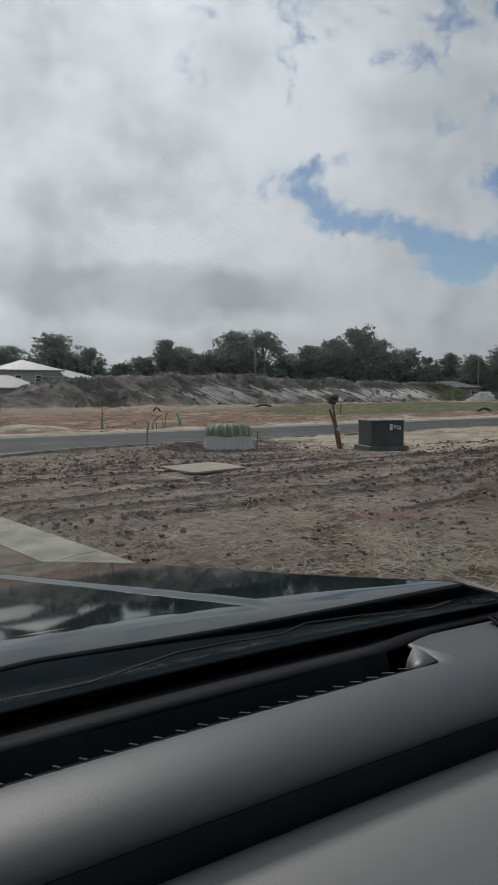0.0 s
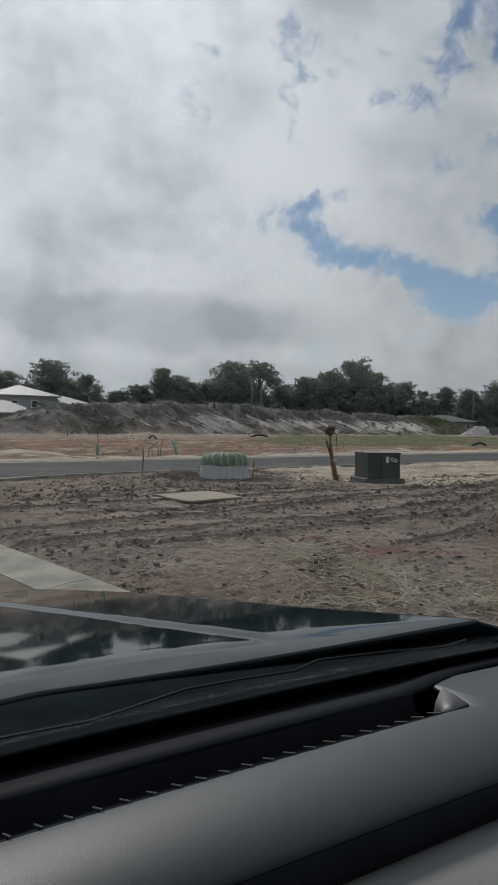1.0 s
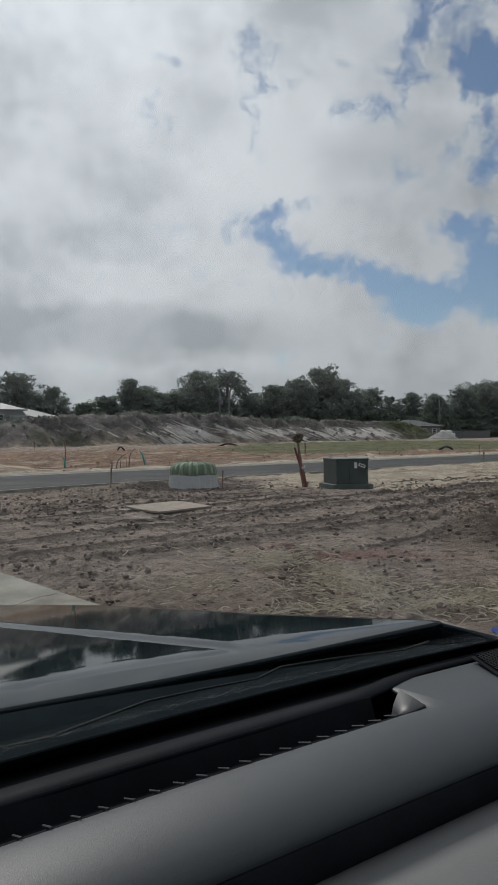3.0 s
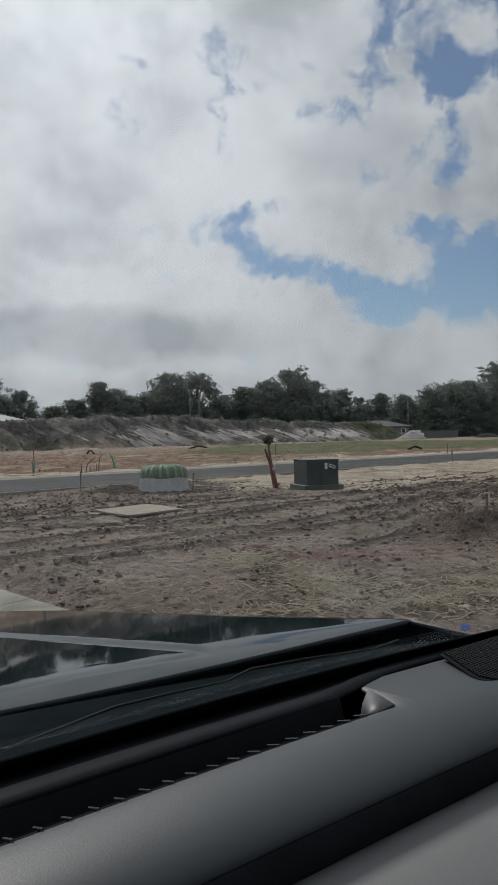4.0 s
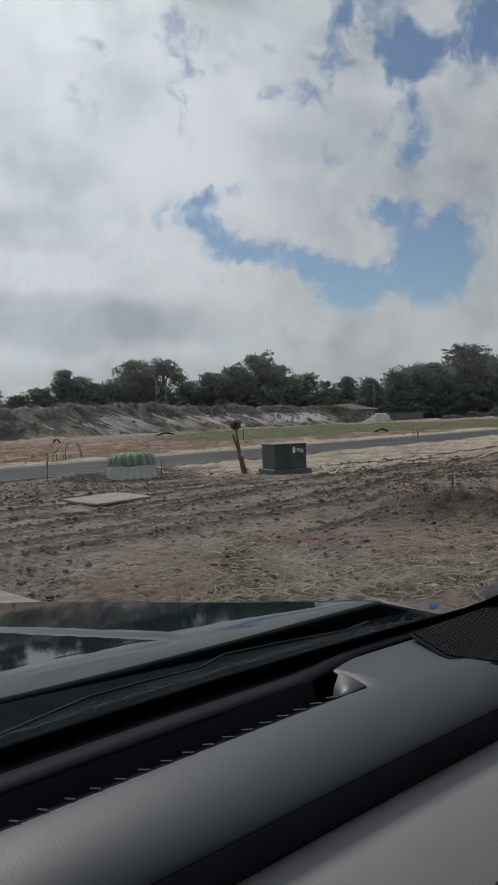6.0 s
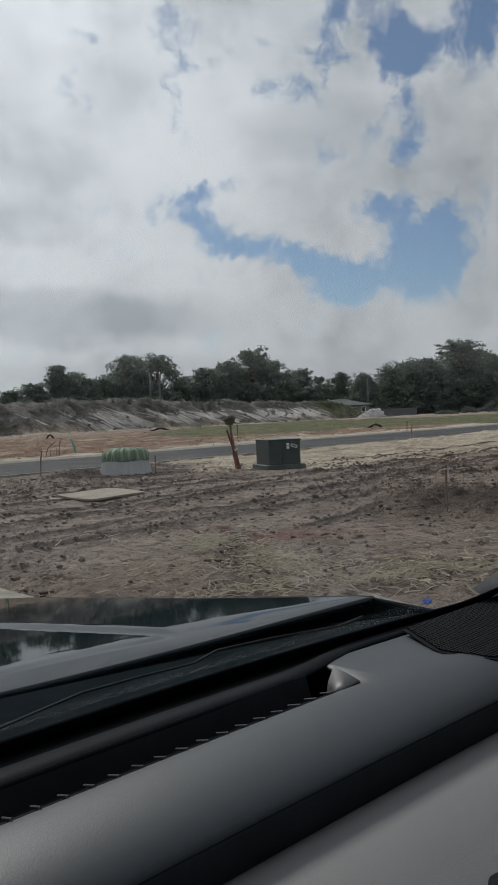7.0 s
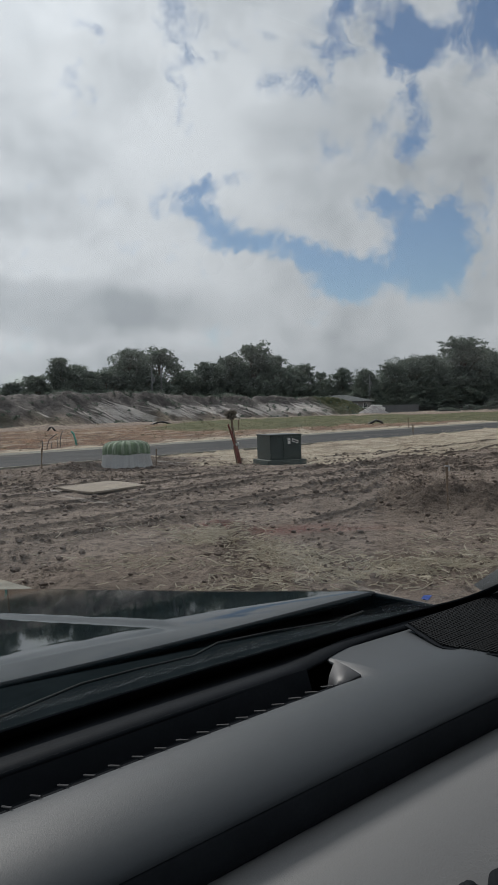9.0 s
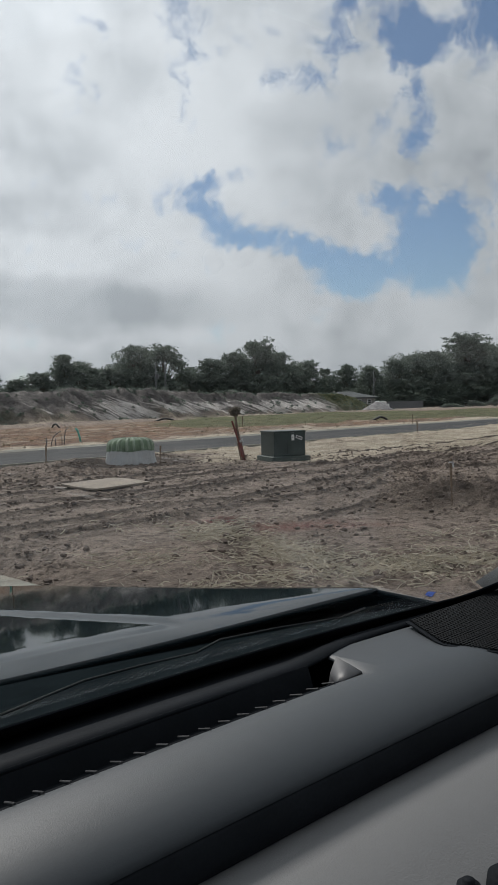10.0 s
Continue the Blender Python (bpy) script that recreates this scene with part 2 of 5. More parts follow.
def leaf_material(name, a, b):
    m = bpy.data.materials.new(name)
    m.use_nodes = True
    tree = m.node_tree
    tree.nodes.clear()
    g = Graph(tree)
    geo = g.node("ShaderNodeNewGeometry").outputs["Random Per Island"]
    per = g.node("ShaderNodeObjectInfo").outputs["Random"]
    col = g.mix(geo, a, b)
    col = g.mix(g.math("MULTIPLY", per, 0.4), col, tuple(c * 0.6 for c in a))
    bs = g.node("ShaderNodeBsdfPrincipled", Base_Color=col, Roughness=0.6)
    tr = g.node("ShaderNodeBsdfTranslucent", Color=col)
    mixed = g.node("ShaderNodeMixShader", Fac=0.45)
    tree.links.new(bs.outputs[0], mixed.inputs[1])
    tree.links.new(tr.outputs[0], mixed.inputs[2])
    tree.links.new(mixed.outputs[0], g.node("ShaderNodeOutputMaterial").inputs[0])
    return m


def glass_material(name, gloss=1.0):
    """Thin clear glass: passes the view, mirrors by Fresnel."""
    m = bpy.data.materials.new(name)
    m.use_nodes = True
    tree = m.node_tree
    tree.nodes.clear()
    g = Graph(tree)
    fres = g.node("ShaderNodeFresnel", IOR=1.5).outputs[0]
    clear = g.node("ShaderNodeBsdfTransparent", Color=(0.985, 0.992, 0.99, 1))
    shine = g.node("ShaderNodeBsdfGlossy", Color=(1, 1, 1, 1), Roughness=0.0)
    mixed = g.node("ShaderNodeMixShader", Fac=g.math("MULTIPLY", fres, gloss))
    tree.links.new(clear.outputs[0], mixed.inputs[1])
    tree.links.new(shine.outputs[0], mixed.inputs[2])
    tree.links.new(mixed.outputs[0], g.node("ShaderNodeOutputMaterial").inputs[0])
    return m


SOIL = ground_material()
SANDY_ROAD = material("sandy_asphalt", (0.135, 0.108, 0.088), 0.95, vary=0.3, scale=2.5, bump=0.8, fine=40, spec=0.1)
ASPHALT = material("asphalt", (0.055, 0.056, 0.058), 0.9, vary=0.25, scale=0.5, bump=0.4, fine=40, dirt=0.14, spec=0.15)
CONCRETE = material("concrete", (0.24, 0.235, 0.205), 0.95, vary=0.28, scale=2.5, bump=0.4, fine=40, dirt=0.45, spec=0.2)
# greens lifted and blued: far haze is put into the leaf colour
LEAF = leaf_material("oak_leaves", (0.112, 0.145, 0.122), (0.180, 0.214, 0.176))
LEAF_STRAW = leaf_material("straw_weeds", (0.15, 0.125, 0.085), (0.27, 0.225, 0.155))
LEAF_DRY = leaf_material("dry_leaves", (0.15, 0.13, 0.105), (0.28, 0.245, 0.20))
BARK = material("bark", (0.11, 0.09, 0.07), 0.95, vary=0.3, scale=3, bump=0.8)
CLOD = material("clods", (0.135, 0.105, 0.088), 0.95, vary=0.35, scale=3, bump=0.6)
STRAW = leaf_material("straw", (0.44, 0.40, 0.32), (0.78, 0.72, 0.61))
GREEN_PAINT = material("dark_green_enamel", (0.016, 0.031, 0.028), 0.30, vary=0.2, scale=3, bump=0.05, dirt=0.06)
GREEN_PAD = material("green_fibreglass", (0.038, 0.056, 0.050), 0.6, vary=0.2, scale=4, bump=0.1, dirt=0.25)
WHITE = material("white_label", (0.66, 0.66, 0.64), 0.5, vary=0.04, bump=0)
INK = material("label_ink", (0.05, 0.05, 0.05), 0.6, bump=0)
CLOTH_WHITE = material("white_filter_cloth", (0.43, 0.44, 0.44), 0.85, vary=0.1, scale=5, bump=0.3, dirt=0.25)
CLOTH_GREEN = material("green_filter_cloth", (0.135, 0.190, 0.120), 0.8, vary=0.25, scale=6, bump=0.3)
CLOTH_PALE = material("pale_green_stripe", (0.235, 0.29, 0.215), 0.8, vary=0.15, scale=6, bump=0.3)
WOOD = material("weathered_wood", (0.19, 0.14, 0.10), 0.9, vary=0.3, scale=10, bump=0.4)
RED_WOOD = material("red_painted_stake", (0.17, 0.052, 0.042), 0.85, vary=0.3, scale=8, bump=0.3, dirt=0.25)
PLY = material("plywood_sheet", (0.235, 0.200, 0.160), 0.85, vary=0.15, scale=3, bump=0.2, dirt=0.3)
PIPE_BLACK = material("black_pipe", (0.025, 0.025, 0.026), 0.5, vary=0.2)
PIPE_GREY = material("grey_conduit", (0.14, 0.13, 0.13), 0.55, vary=0.2)
NET_GREEN = material("teal_pipe", (0.12, 0.36, 0.30), 0.6, vary=0.2)
STUCCO = material("white_stucco", (0.34, 0.34, 0.335), 0.9, vary=0.06, scale=1.0, bump=0.2)
ROOF_PALE = material("pale_metal_roof", (0.205, 0.215, 0.225), 0.5, vary=0.06, scale=0.5, bump=0.05)
ROOF_GREY = material("grey_shingle_roof", (0.10, 0.108, 0.11), 0.9, vary=0.2, scale=1.0, bump=0.3)
WALL_TAN = material("tan_siding", (0.25, 0.24, 0.225), 0.9, vary=0.08)
PANE_DARK = material("dark_window_glass", (0.03, 0.035, 0.04), 0.1, vary=0.1, bump=0)
GRAVEL = material("gravel", (0.26, 0.25, 0.25), 0.95, vary=0.35, scale=2, bump=0.9, fine=9)
FENCE = material("grey_fence", (0.13, 0.135, 0.14), 0.9, vary=0.2)
BLUE = material("blue_plastic", (0.03, 0.08, 0.36), 0.4, vary=0.1, bump=0)
PAINT = material("dark_car_paint", (0.007, 0.013, 0.016), 0.02, vary=0.1, scale=2, bump=0, ior=1.38)
TRIM = material("black_trim", (0.013, 0.015, 0.018), 0.6, vary=0.2, bump=0.1, fine=300, spec=0.03)
COWL = material("black_cowl", (0.010, 0.014, 0.016), 0.5, vary=0.2, bump=0.1, fine=200, spec=0.0)
PAD = material("grey_dash_vinyl", (0.031, 0.037, 0.043), 0.50, vary=0.06, scale=14, bump=0.10, fine=700, spec=0.4)
PANEL = material("lower_dash_plastic", (0.142, 0.144, 0.146), 0.6, vary=0.04, scale=6, bump=0.2, fine=500)
WIPER = material("seal_rubber", (0.022, 0.026, 0.028), 0.6, vary=0.2, bump=0, spec=0.15)
VENT_END = material("vent_end_plastic", (0.055, 0.056, 0.060), 0.5, vary=0.05, bump=0.05)
FIN = material("vent_fin_plastic", (0.022, 0.023, 0.025), 0.6, vary=0.05, bump=0)
GRILLE = material("speaker_mesh", (0.014, 0.015, 0.016), 0.7, spec=0.06, vary=0.15, bump=0.1)
LINING = material("cabin_lining", (0.34, 0.335, 0.33), 0.9, vary=0.05, bump=0.2)
TYRE = material("tyre_rubber", (0.02, 0.02, 0.02), 0.85, vary=0.2)
RIM = material("alloy_rim", (0.45, 0.45, 0.46), 0.3, metal=0.9, vary=0.05)
GLASS = glass_material("windscreen_glass", 0.15)

# ---- building helpers ----
def mesh_of(bm, name, mat, smooth=False):
    bmesh.ops.recalc_face_normals(bm, faces=bm.faces)
    me = bpy.data.meshes.new(name)
    bm.to_mesh(me)
    bm.free()
    for f in me.polygons:
        f.use_smooth = smooth
    me.materials.append(mat)
    return me


def part(name, bm, mat, parent=None, label="", smooth=False, m=None):
    """Links a bmesh as one mesh object under a thing or a part."""
    ob = new(name, mesh_of(bm, name, mat, smooth))
    if m is not None:
        ob.matrix_basis = m
    if parent is not None:
        ob.parent = parent
    if label:
        tagged(ob, label)
    return ob


def raw(name, verts, faces, mat, parent=None, label="", smooth=False):
    me = bpy.data.meshes.new(name)
    me.from_pydata(verts, [], faces)
    me.update()
    for f in me.polygons:
        f.use_smooth = smooth
    me.materials.append(mat)
    ob = new(name, me)
    if parent is not None:
        ob.parent = parent
    if label:
        tagged(ob, label)
    return ob


def thing(name, m, label, category, group="", kind=""):
    ob = new(name)
    ob.empty_display_size = 0.1
    ob.matrix_basis = m
    return tagged(ob, label, category, group, kind)


def box_bm(sx, sy, sz, bevel=0.0, at=(0, 0, 0), bm=None, segments=2):
    """A box on its base, centred in x and y."""
    own = bmesh.new()
    bmesh.ops.create_cube(own, size=1.0, matrix=Matrix.Translation((at[0], at[1], at[2] + sz / 2)) @ Matrix.Diagonal((sx, sy, sz, 1)))
    if bevel:
        bmesh.ops.bevel(own, geom=own.edges[:], offset=bevel, segments=segments, affect="EDGES", profile=0.5)
    return own


def tube_bm(points, radius, sides=8, taper=None, bm=None):
    """A round bar along points, closed at both ends; taper: end radius."""
    bm = bm or bmesh.new()
    pts = [Vector(p) for p in points]
    rings = []
    for i, p in enumerate(pts):
        d = (pts[min(i + 1, len(pts) - 1)] - pts[max(i - 1, 0)]).normalized()
        a = d.orthogonal().normalized() if i == 0 else (a - d * a.dot(d)).normalized()
        b = d.cross(a)
        r = radius if taper is None else radius + (taper - radius) * i / (len(pts) - 1)
        rings.append([bm.verts.new(p + (a * math.cos(2 * math.pi * k / sides) + b * math.sin(2 * math.pi * k / sides)) * r) for k in range(sides)])
    for r0, r1 in zip(rings, rings[1:]):
        for k in range(sides):
            bm.faces.new((r0[k], r0[(k + 1) % sides], r1[(k + 1) % sides], r1[k]))
    bm.faces.new(rings[0][::-1])
    bm.faces.new(rings[-1])
    return bm


def hash01(ix, iy, seed):
    h = (ix.astype(np.int64) * 374761393 + iy.astype(np.int64) * 668265263 + seed * 144269504) & 0xFFFFFFFF
    h = ((h ^ (h >> 13)) * 1274126177) & 0xFFFFFFFF
    return ((h ^ (h >> 16)) & 0xFFFFFF) / float(0xFFFFFF)


def value_noise(x, y, seed=0):
    ix, iy = np.floor(x), np.floor(y)
    fx, fy = x - ix, y - iy
    fx, fy = fx * fx * (3 - 2 * fx), fy * fy * (3 - 2 * fy)
    a, b = hash01(ix, iy, seed), hash01(ix + 1, iy, seed)
    c, d = hash01(ix, iy + 1, seed), hash01(ix + 1, iy + 1, seed)
    return a + (b - a) * fx + (c - a) * fy + (a - b - c + d) * fx * fy - 0.5


def fbm(x, y, octaves=4, seed=0, gain=0.5):
    total, amp = 0.0, 1.0
    for k in range(octaves):
        total = total + amp * value_noise(x * 2 ** k + 17.3 * k, y * 2 ** k - 9.1 * k, seed + k)
        amp *= gain
    return total


def step(x, a, b):
    t = np.clip((x - a) / (b - a), 0, 1)
    return t * t * (3 - 2 * t)


def bump_at(x, y, cx, cy, rx, ry):
    return np.exp(-((x - cx) / rx) ** 2 - ((y - cy) / ry) ** 2)


# ---- the plan: u runs along the main road, n across it, away from the car ----

def to_un(x, y):
    return UX * x + UY * y, -UY * x + UX * y


def to_xy(u, n):
    return UX * u - UY * n, UY * u + UX * n


STREET_EDGE = 3.1        # lot side of the side street's kerb, in u
MAIN_NEAR, MAIN_FAR = 18.9, 24.8   # asphalt edges of the main road, in n
RETURN_R = 7.0           # kerb return at the corner
BANK_U = [20, 24, 31.5, 35.5, 38.2, 46, 53, 65, 68, 81, 97, 110, 115, 120, 124, 130]
BANK_Z = [0, 0.3, 1.1, 2.6, 3.5, 3.65, 3.95, 4.05, 3.8, 3.65, 3.35, 3.1, 2.3, 0.8, 0.1, 0]
RUTS = [([(-3.2, 9.2), (-1.2, 10.9), (0.0, 12.0), (1.6, 13.3), (3.1, 14.2), (6.0, 16.0)], 0.30),
        ([(-3.0, 8.2), (-1.2, 9.4), (0.0, 10.35), (1.4, 11.2), (3.0, 12.6), (5.1, 15.0), (7.5, 17.2)], 0.34),
        ([(-4.2, 11.2), (-2.4, 12.6), (-0.6, 13.8), (1.5, 15.2), (4.0, 16.9)], 0.30),
        ([(-3.9, 13.0), (-1.8, 14.3), (0.2, 15.6), (2.2, 16.8)], 0.28),
        ([(4.5, 17.2), (8.0, 20.0), (13.0, 24.5), (18, 28.5)], 0.30),
        ([(5.5, 16.4), (9.0, 19.0), (14.0, 23.2), (19, 27.0)], 0.30),
        ([(5.0, 20.5), (8.0, 22.6), (12.0, 26.0), (17, 30.5)], 0.30),
        ([(6.2, 14.6), (10.0, 17.0), (15.0, 20.5)], 0.34),
        ([(-2.6, 11.0), (-1.0, 12.0), (0.6, 13.2), (2.4, 14.6)], 0.16),
        ([(-1.4, 8.6), (0.2, 9.6), (2.0, 11.0), (3.6, 12.0)], 0.14),
        ([(2.4, 11.0), (3.4, 11.3), (4.4, 11.9)], 0.12),
        ([(-3.4, 14.6), (-1.6, 15.6), (0.6, 17.0)], 0.15),
        ([(9.0, 17.5), (12.0, 20.6), (15.5, 23.2)], 0.22),
        ([(7.5, 21.0), (11.0, 23.2), (15.0, 26.8)], 0.22),
        ([(4.6, 16.6), (7.0, 17.6), (10.0, 18.2), (14.0, 18.6)], 0.20),
        ([(4.9, 15.8), (7.5, 16.6), (11.0, 17.0), (14.0, 17.2)], 0.18),
        ([(5.2, 17.8), (8.0, 19.2), (12.0, 20.2), (16.0, 21.0)], 0.20),
        ([(5.6, 15.0), (8.5, 15.5), (12.0, 15.7)], 0.18),
        ([(6.5, 19.6), (10.0, 21.4), (15.0, 22.6)], 0.22),
        ([(2.0, 9.1), (3.4, 10.3), (5.4, 11.8)], 0.20),
        ([(0.9, 9.2), (0.88, 8.3), (0.78, 6.7), (0.7, 5.6)], 0.13)]


def along(x, y, pts):
    """Distance to a polyline and the way along it."""
    best, where, run = np.full(x.shape, 1e9), np.zeros(x.shape), 0.0
    for (ax, ay), (bx, by) in zip(pts, pts[1:]):
        dx, dy = bx - ax, by - ay
        length = math.hypot(dx, dy)
        t = np.clip(((x - ax) * dx + (y - ay) * dy) / length ** 2, 0, 1)
        d = np.hypot(x - ax - t * dx, y - ay - t * dy)
        near = d < best
        best, where = np.where(near, d, best), np.where(near, run + t * length, where)
        run += length
    return best, where


def in_streets(u, n):
    """Signed distance out of the asphalt and kerbs: below 0 on them."""
    main = np.maximum(MAIN_NEAR - 0.5 - n, n - MAIN_FAR - 0.5)
    side = np.maximum(np.maximum(u - STREET_EDGE, -4.7 - u), n - MAIN_NEAR)
    cu, cn = STREET_EDGE + RETURN_R, MAIN_NEAR - 0.5 - RETURN_R
    corner = np.where((u < cu) & (n > cn) & (u > STREET_EDGE - 1) & (n < MAIN_NEAR), RETURN_R - np.hypot(u - cu, n - cn), 1e3)
    return np.minimum(np.minimum(main, side), corner)


def height(x, y, fine=True):
    """Ground height; x, y are arrays."""
    x, y = np.asarray(x, float), np.asarray(y, float)
    u, n = to_un(x, y)
    out = in_streets(u, n)
    off = step(out, 0.0, 0.5)
    lot = off * step(n, MAIN_NEAR + 1, MAIN_NEAR - 1) * step(np.hypot(u - 12, n - 10), 60, 30)
    z = -0.05 + 0.08 * off
    z = z + lot * (0.10 * fbm(x * 0.35, y * 0.35, 3, 3) + 0.03)
    rough = 0.45 + 0.9 * step(fbm(x * 0.5, y * 0.5, 3, 9), -0.15, 0.3)
    rough = rough + 1.6 * bump_at(x, y, 4.6, 10.2, 1.7, 1.7) + 0.35 * bump_at(x, y, -1.2, 17.6, 2.5, 1.6)
    rough = rough * (1 - 0.75 * bump_at(x, y, 2.6, 8.2, 1.2, 1.0)) * (1 - 0.6 * bump_at(x, y, -0.6, 9.4, 1.4, 0.6))
    if fine:
        z = z + lot * rough * (0.06 * fbm(x * 1.6, y * 1.6, 3, 21) + 0.075 * np.maximum(0, fbm(x * 4.5, y * 4.5, 4, 33, 0.72)) - 0.06 * np.abs(fbm(x * 2.5, y * 2.5, 4, 37)))
        near = (u > 2) & (u < 40) & (n > 0) & (n < 19)
        for pts, w in RUTS:
            d, s = along(x, y, pts)
            wob = d + 0.05 * value_noise(s * 1.3, s * 0, 5)
            depth = 0.72 * (0.6 + 0.8 * (value_noise(s * 0.7, s * 0 + w * 50, 8) + 0.5)) * np.where(near, 1, 0)
            inside = np.exp(-(wob / (w * 0.60)) ** 8)
            lug = np.sin(s * 2 * math.pi / 0.19 + wob * 9)
            z = z + lot * depth * (-0.052 * inside + 0.015 * inside * (lug > 0.1) + 0.030 * np.exp(-((wob - w * 0.85) / 0.09) ** 2) * (0.6 + 1.2 * np.abs(value_noise(x * 7, y * 7, 12))))
    for cx, cy, r in ((-0.63, 19.4, 1.7), (3.32, 19.15, 0.95)):
        bed = np.exp(-(np.hypot(x - cx, y - cy) / r) ** 6)
        z = z * (1 - bed) + 0.005 * bed
    # heaped soil round the covered inlet and beside the stake
    ring = np.hypot(x + 0.63, y - 19.75)
    z = z + 0.025 * np.exp(-((ring - 1.0) / 0.3) ** 2) * (1 + 1.6 * fbm(x * 2, y * 2, 3, 41)) + 0.15 * bump_at(x, y, -1.75, 19.9, 0.6, 0.5)
    z = z + 0.16 * bump_at(x, y, 4.4, 10.4, 1.3, 0.9) + 0.14 * bump_at(x, y, 6.2, 9.6, 1.6, 0.8) + 0.06 * bump_at(x, y, -3.0, 17.2, 1.2, 0.7)
    # open field beyond the road
    field = off * step(n, MAIN_FAR + 0.5, MAIN_FAR + 4)
    z = z + field * (0.25 * fbm(x * 0.12, y * 0.12, 4, 51) + 0.20 * fbm(x * 0.8, y * 0.8, 3, 57)) * step(n, 300, 120)
    z = z + 0.30 * bump_at(x, y, -8.8, 31.0, 2.2, 0.9)
    # the cut bank of sand behind the field
    top = np.interp(u, BANK_U, BANK_Z) * (1 + 0.16 * fbm(u * 0.35, n * 0.35, 4, 61))
    foot = 77.5 + 2.2 * fbm(u * 0.12, u * 0, 3, 63) + 1.0 * fbm(u * 0.9, u * 0, 2, 65)
    rise = np.clip((n - foot) / 6.0, 0, 1)
    gully = 1 + 0.55 * fbm(u * 0.8 + n * 0.35, n * 0.12, 3, 67)
    rise = np.clip(rise ** 0.85 * gully, 0, 1) * step(rise, 0, 0.15)
    fall = step(n, 96, 86)
    z = z + top * rise * fall
    return z


def masks(x, y, z):
    u, n = to_un(x, y)
    out = in_streets(u, n)
    lot = step(n, MAIN_NEAR + 1, MAIN_NEAR - 1)
    f = fbm(x * 0.6, y * 0.6, 4, 71)
    sand = lot * step(n + 2.5 * f, 9.9, 12.4) * step(u + 2.5 * f, 13.0, 15.5)
    sand = np.maximum(sand, 0.42 * lot * step(out, 0.5, 0.0) * (out > -0.8))
    sand = np.maximum(sand, 1.0 * bump_at(x, y, 2.0, 19.8, 1.6, 1.3))
    # pale patch on the mud: wet glints put in as sand colour
    sand = np.maximum(sand, 0.44 * bump_at(x, y, -3.1, 15.3, 1.7, 1.1))
    sand = np.maximum(sand, step(out, 0.0, 0.4) * step(out, 5.5, 1.0) * step(n, MAIN_FAR, MAIN_FAR + 0.3) * 0.7)
    sand = np.maximum(sand, step(n, 72, 76) * step(n, 80, 77) * 0.5)
    sand = np.maximum(sand, 1.5 * bump_at(x, y, -8.8, 31.0, 2.6, 1.0))
    dark = 0.85 * bump_at(x, y, 4.6, 10.0, 1.6, 1.1) + 0.95 * np.exp(-((np.hypot(x + 0.63, y - 19.75) - 1.2) / 0.60) ** 2) + 0.8 * bump_at(x, y, -1.9, 19.6, 1.0, 0.7) + 0.6 * bump_at(x, y, 0.9, 17.2, 1.3, 0.35)
    # rut edges and tread darkened: shade of the furrows put into the mask
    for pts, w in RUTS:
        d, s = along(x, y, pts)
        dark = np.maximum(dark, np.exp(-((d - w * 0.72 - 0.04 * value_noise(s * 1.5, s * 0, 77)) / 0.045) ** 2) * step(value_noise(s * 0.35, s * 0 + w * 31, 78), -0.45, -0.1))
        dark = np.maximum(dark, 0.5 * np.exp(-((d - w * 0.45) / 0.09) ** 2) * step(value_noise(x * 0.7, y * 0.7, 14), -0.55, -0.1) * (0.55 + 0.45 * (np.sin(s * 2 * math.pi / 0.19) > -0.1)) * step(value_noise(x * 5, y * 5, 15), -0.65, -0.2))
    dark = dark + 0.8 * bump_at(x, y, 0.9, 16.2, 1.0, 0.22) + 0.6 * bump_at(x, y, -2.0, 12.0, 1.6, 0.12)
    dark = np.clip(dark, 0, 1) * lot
    sand = sand * (1 - 0.85 * dark * (n < MAIN_NEAR - 1))
    clay = step(n, MAIN_FAR + 1.5, MAIN_FAR + 5) * step(n, 66, 54)
    grass = step(y + 10 * fbm(x * 0.05, y * 0.05, 3, 81), 52, 58) * step(y, 118, 104) * step(x + 6 * fbm(x * 0.1, y * 0.1, 3, 83), -6, 10) * step(n, 77, 70)
    grass = np.maximum(grass, step(n, 93, 97))
    bank = step(n, 76.5, 79) * step(n, 97, 94) * step(u, 20, 28) * step(u, 128, 122)
    pale = np.interp(u, [30, 42, 52, 58, 66, 74, 79, 84, 90, 102, 107, 112, 116, 120], [0.05, 0.12, 0.30, 0.52, 0.62, 0.52, 0.38, 0.56, 0.68, 0.66, 0.20, 0.10, 0.35, 0.3])
    top = np.maximum(np.interp(u, BANK_U, BANK_Z), 0.3)
    scree = bank * pale * step(z / top, 0.86, 0.42) * step(n, 85.5, 83.5)
    rim = bank * step(z / top, 0.80, 0.95) * step(n, 84.5, 83.0) * 0.55
    weed = bank * np.maximum(step(u, 100, 106) * step(u, 119, 114), 0.5 * step(fbm(x * 0.3, y * 0.3, 3, 97), 0.05, 0.3) * step(z, 2.6, 1.2)) * (1 - 0.6 * scree)
    red = 0.8 * bump_at(x, y, 0.75, 9.2, 0.35, 0.14) + 0.6 * bump_at(x, y, 1.6, 8.6, 0.65, 0.20) + 0.4 * bump_at(x, y, 2.3, 8.3, 0.5, 0.15)
    return dict(sand=sand, dark=dark, clay=clay, grass=grass, bank=bank, scree=scree, rim=rim, weed=weed, red=np.clip(red, 0, 1))


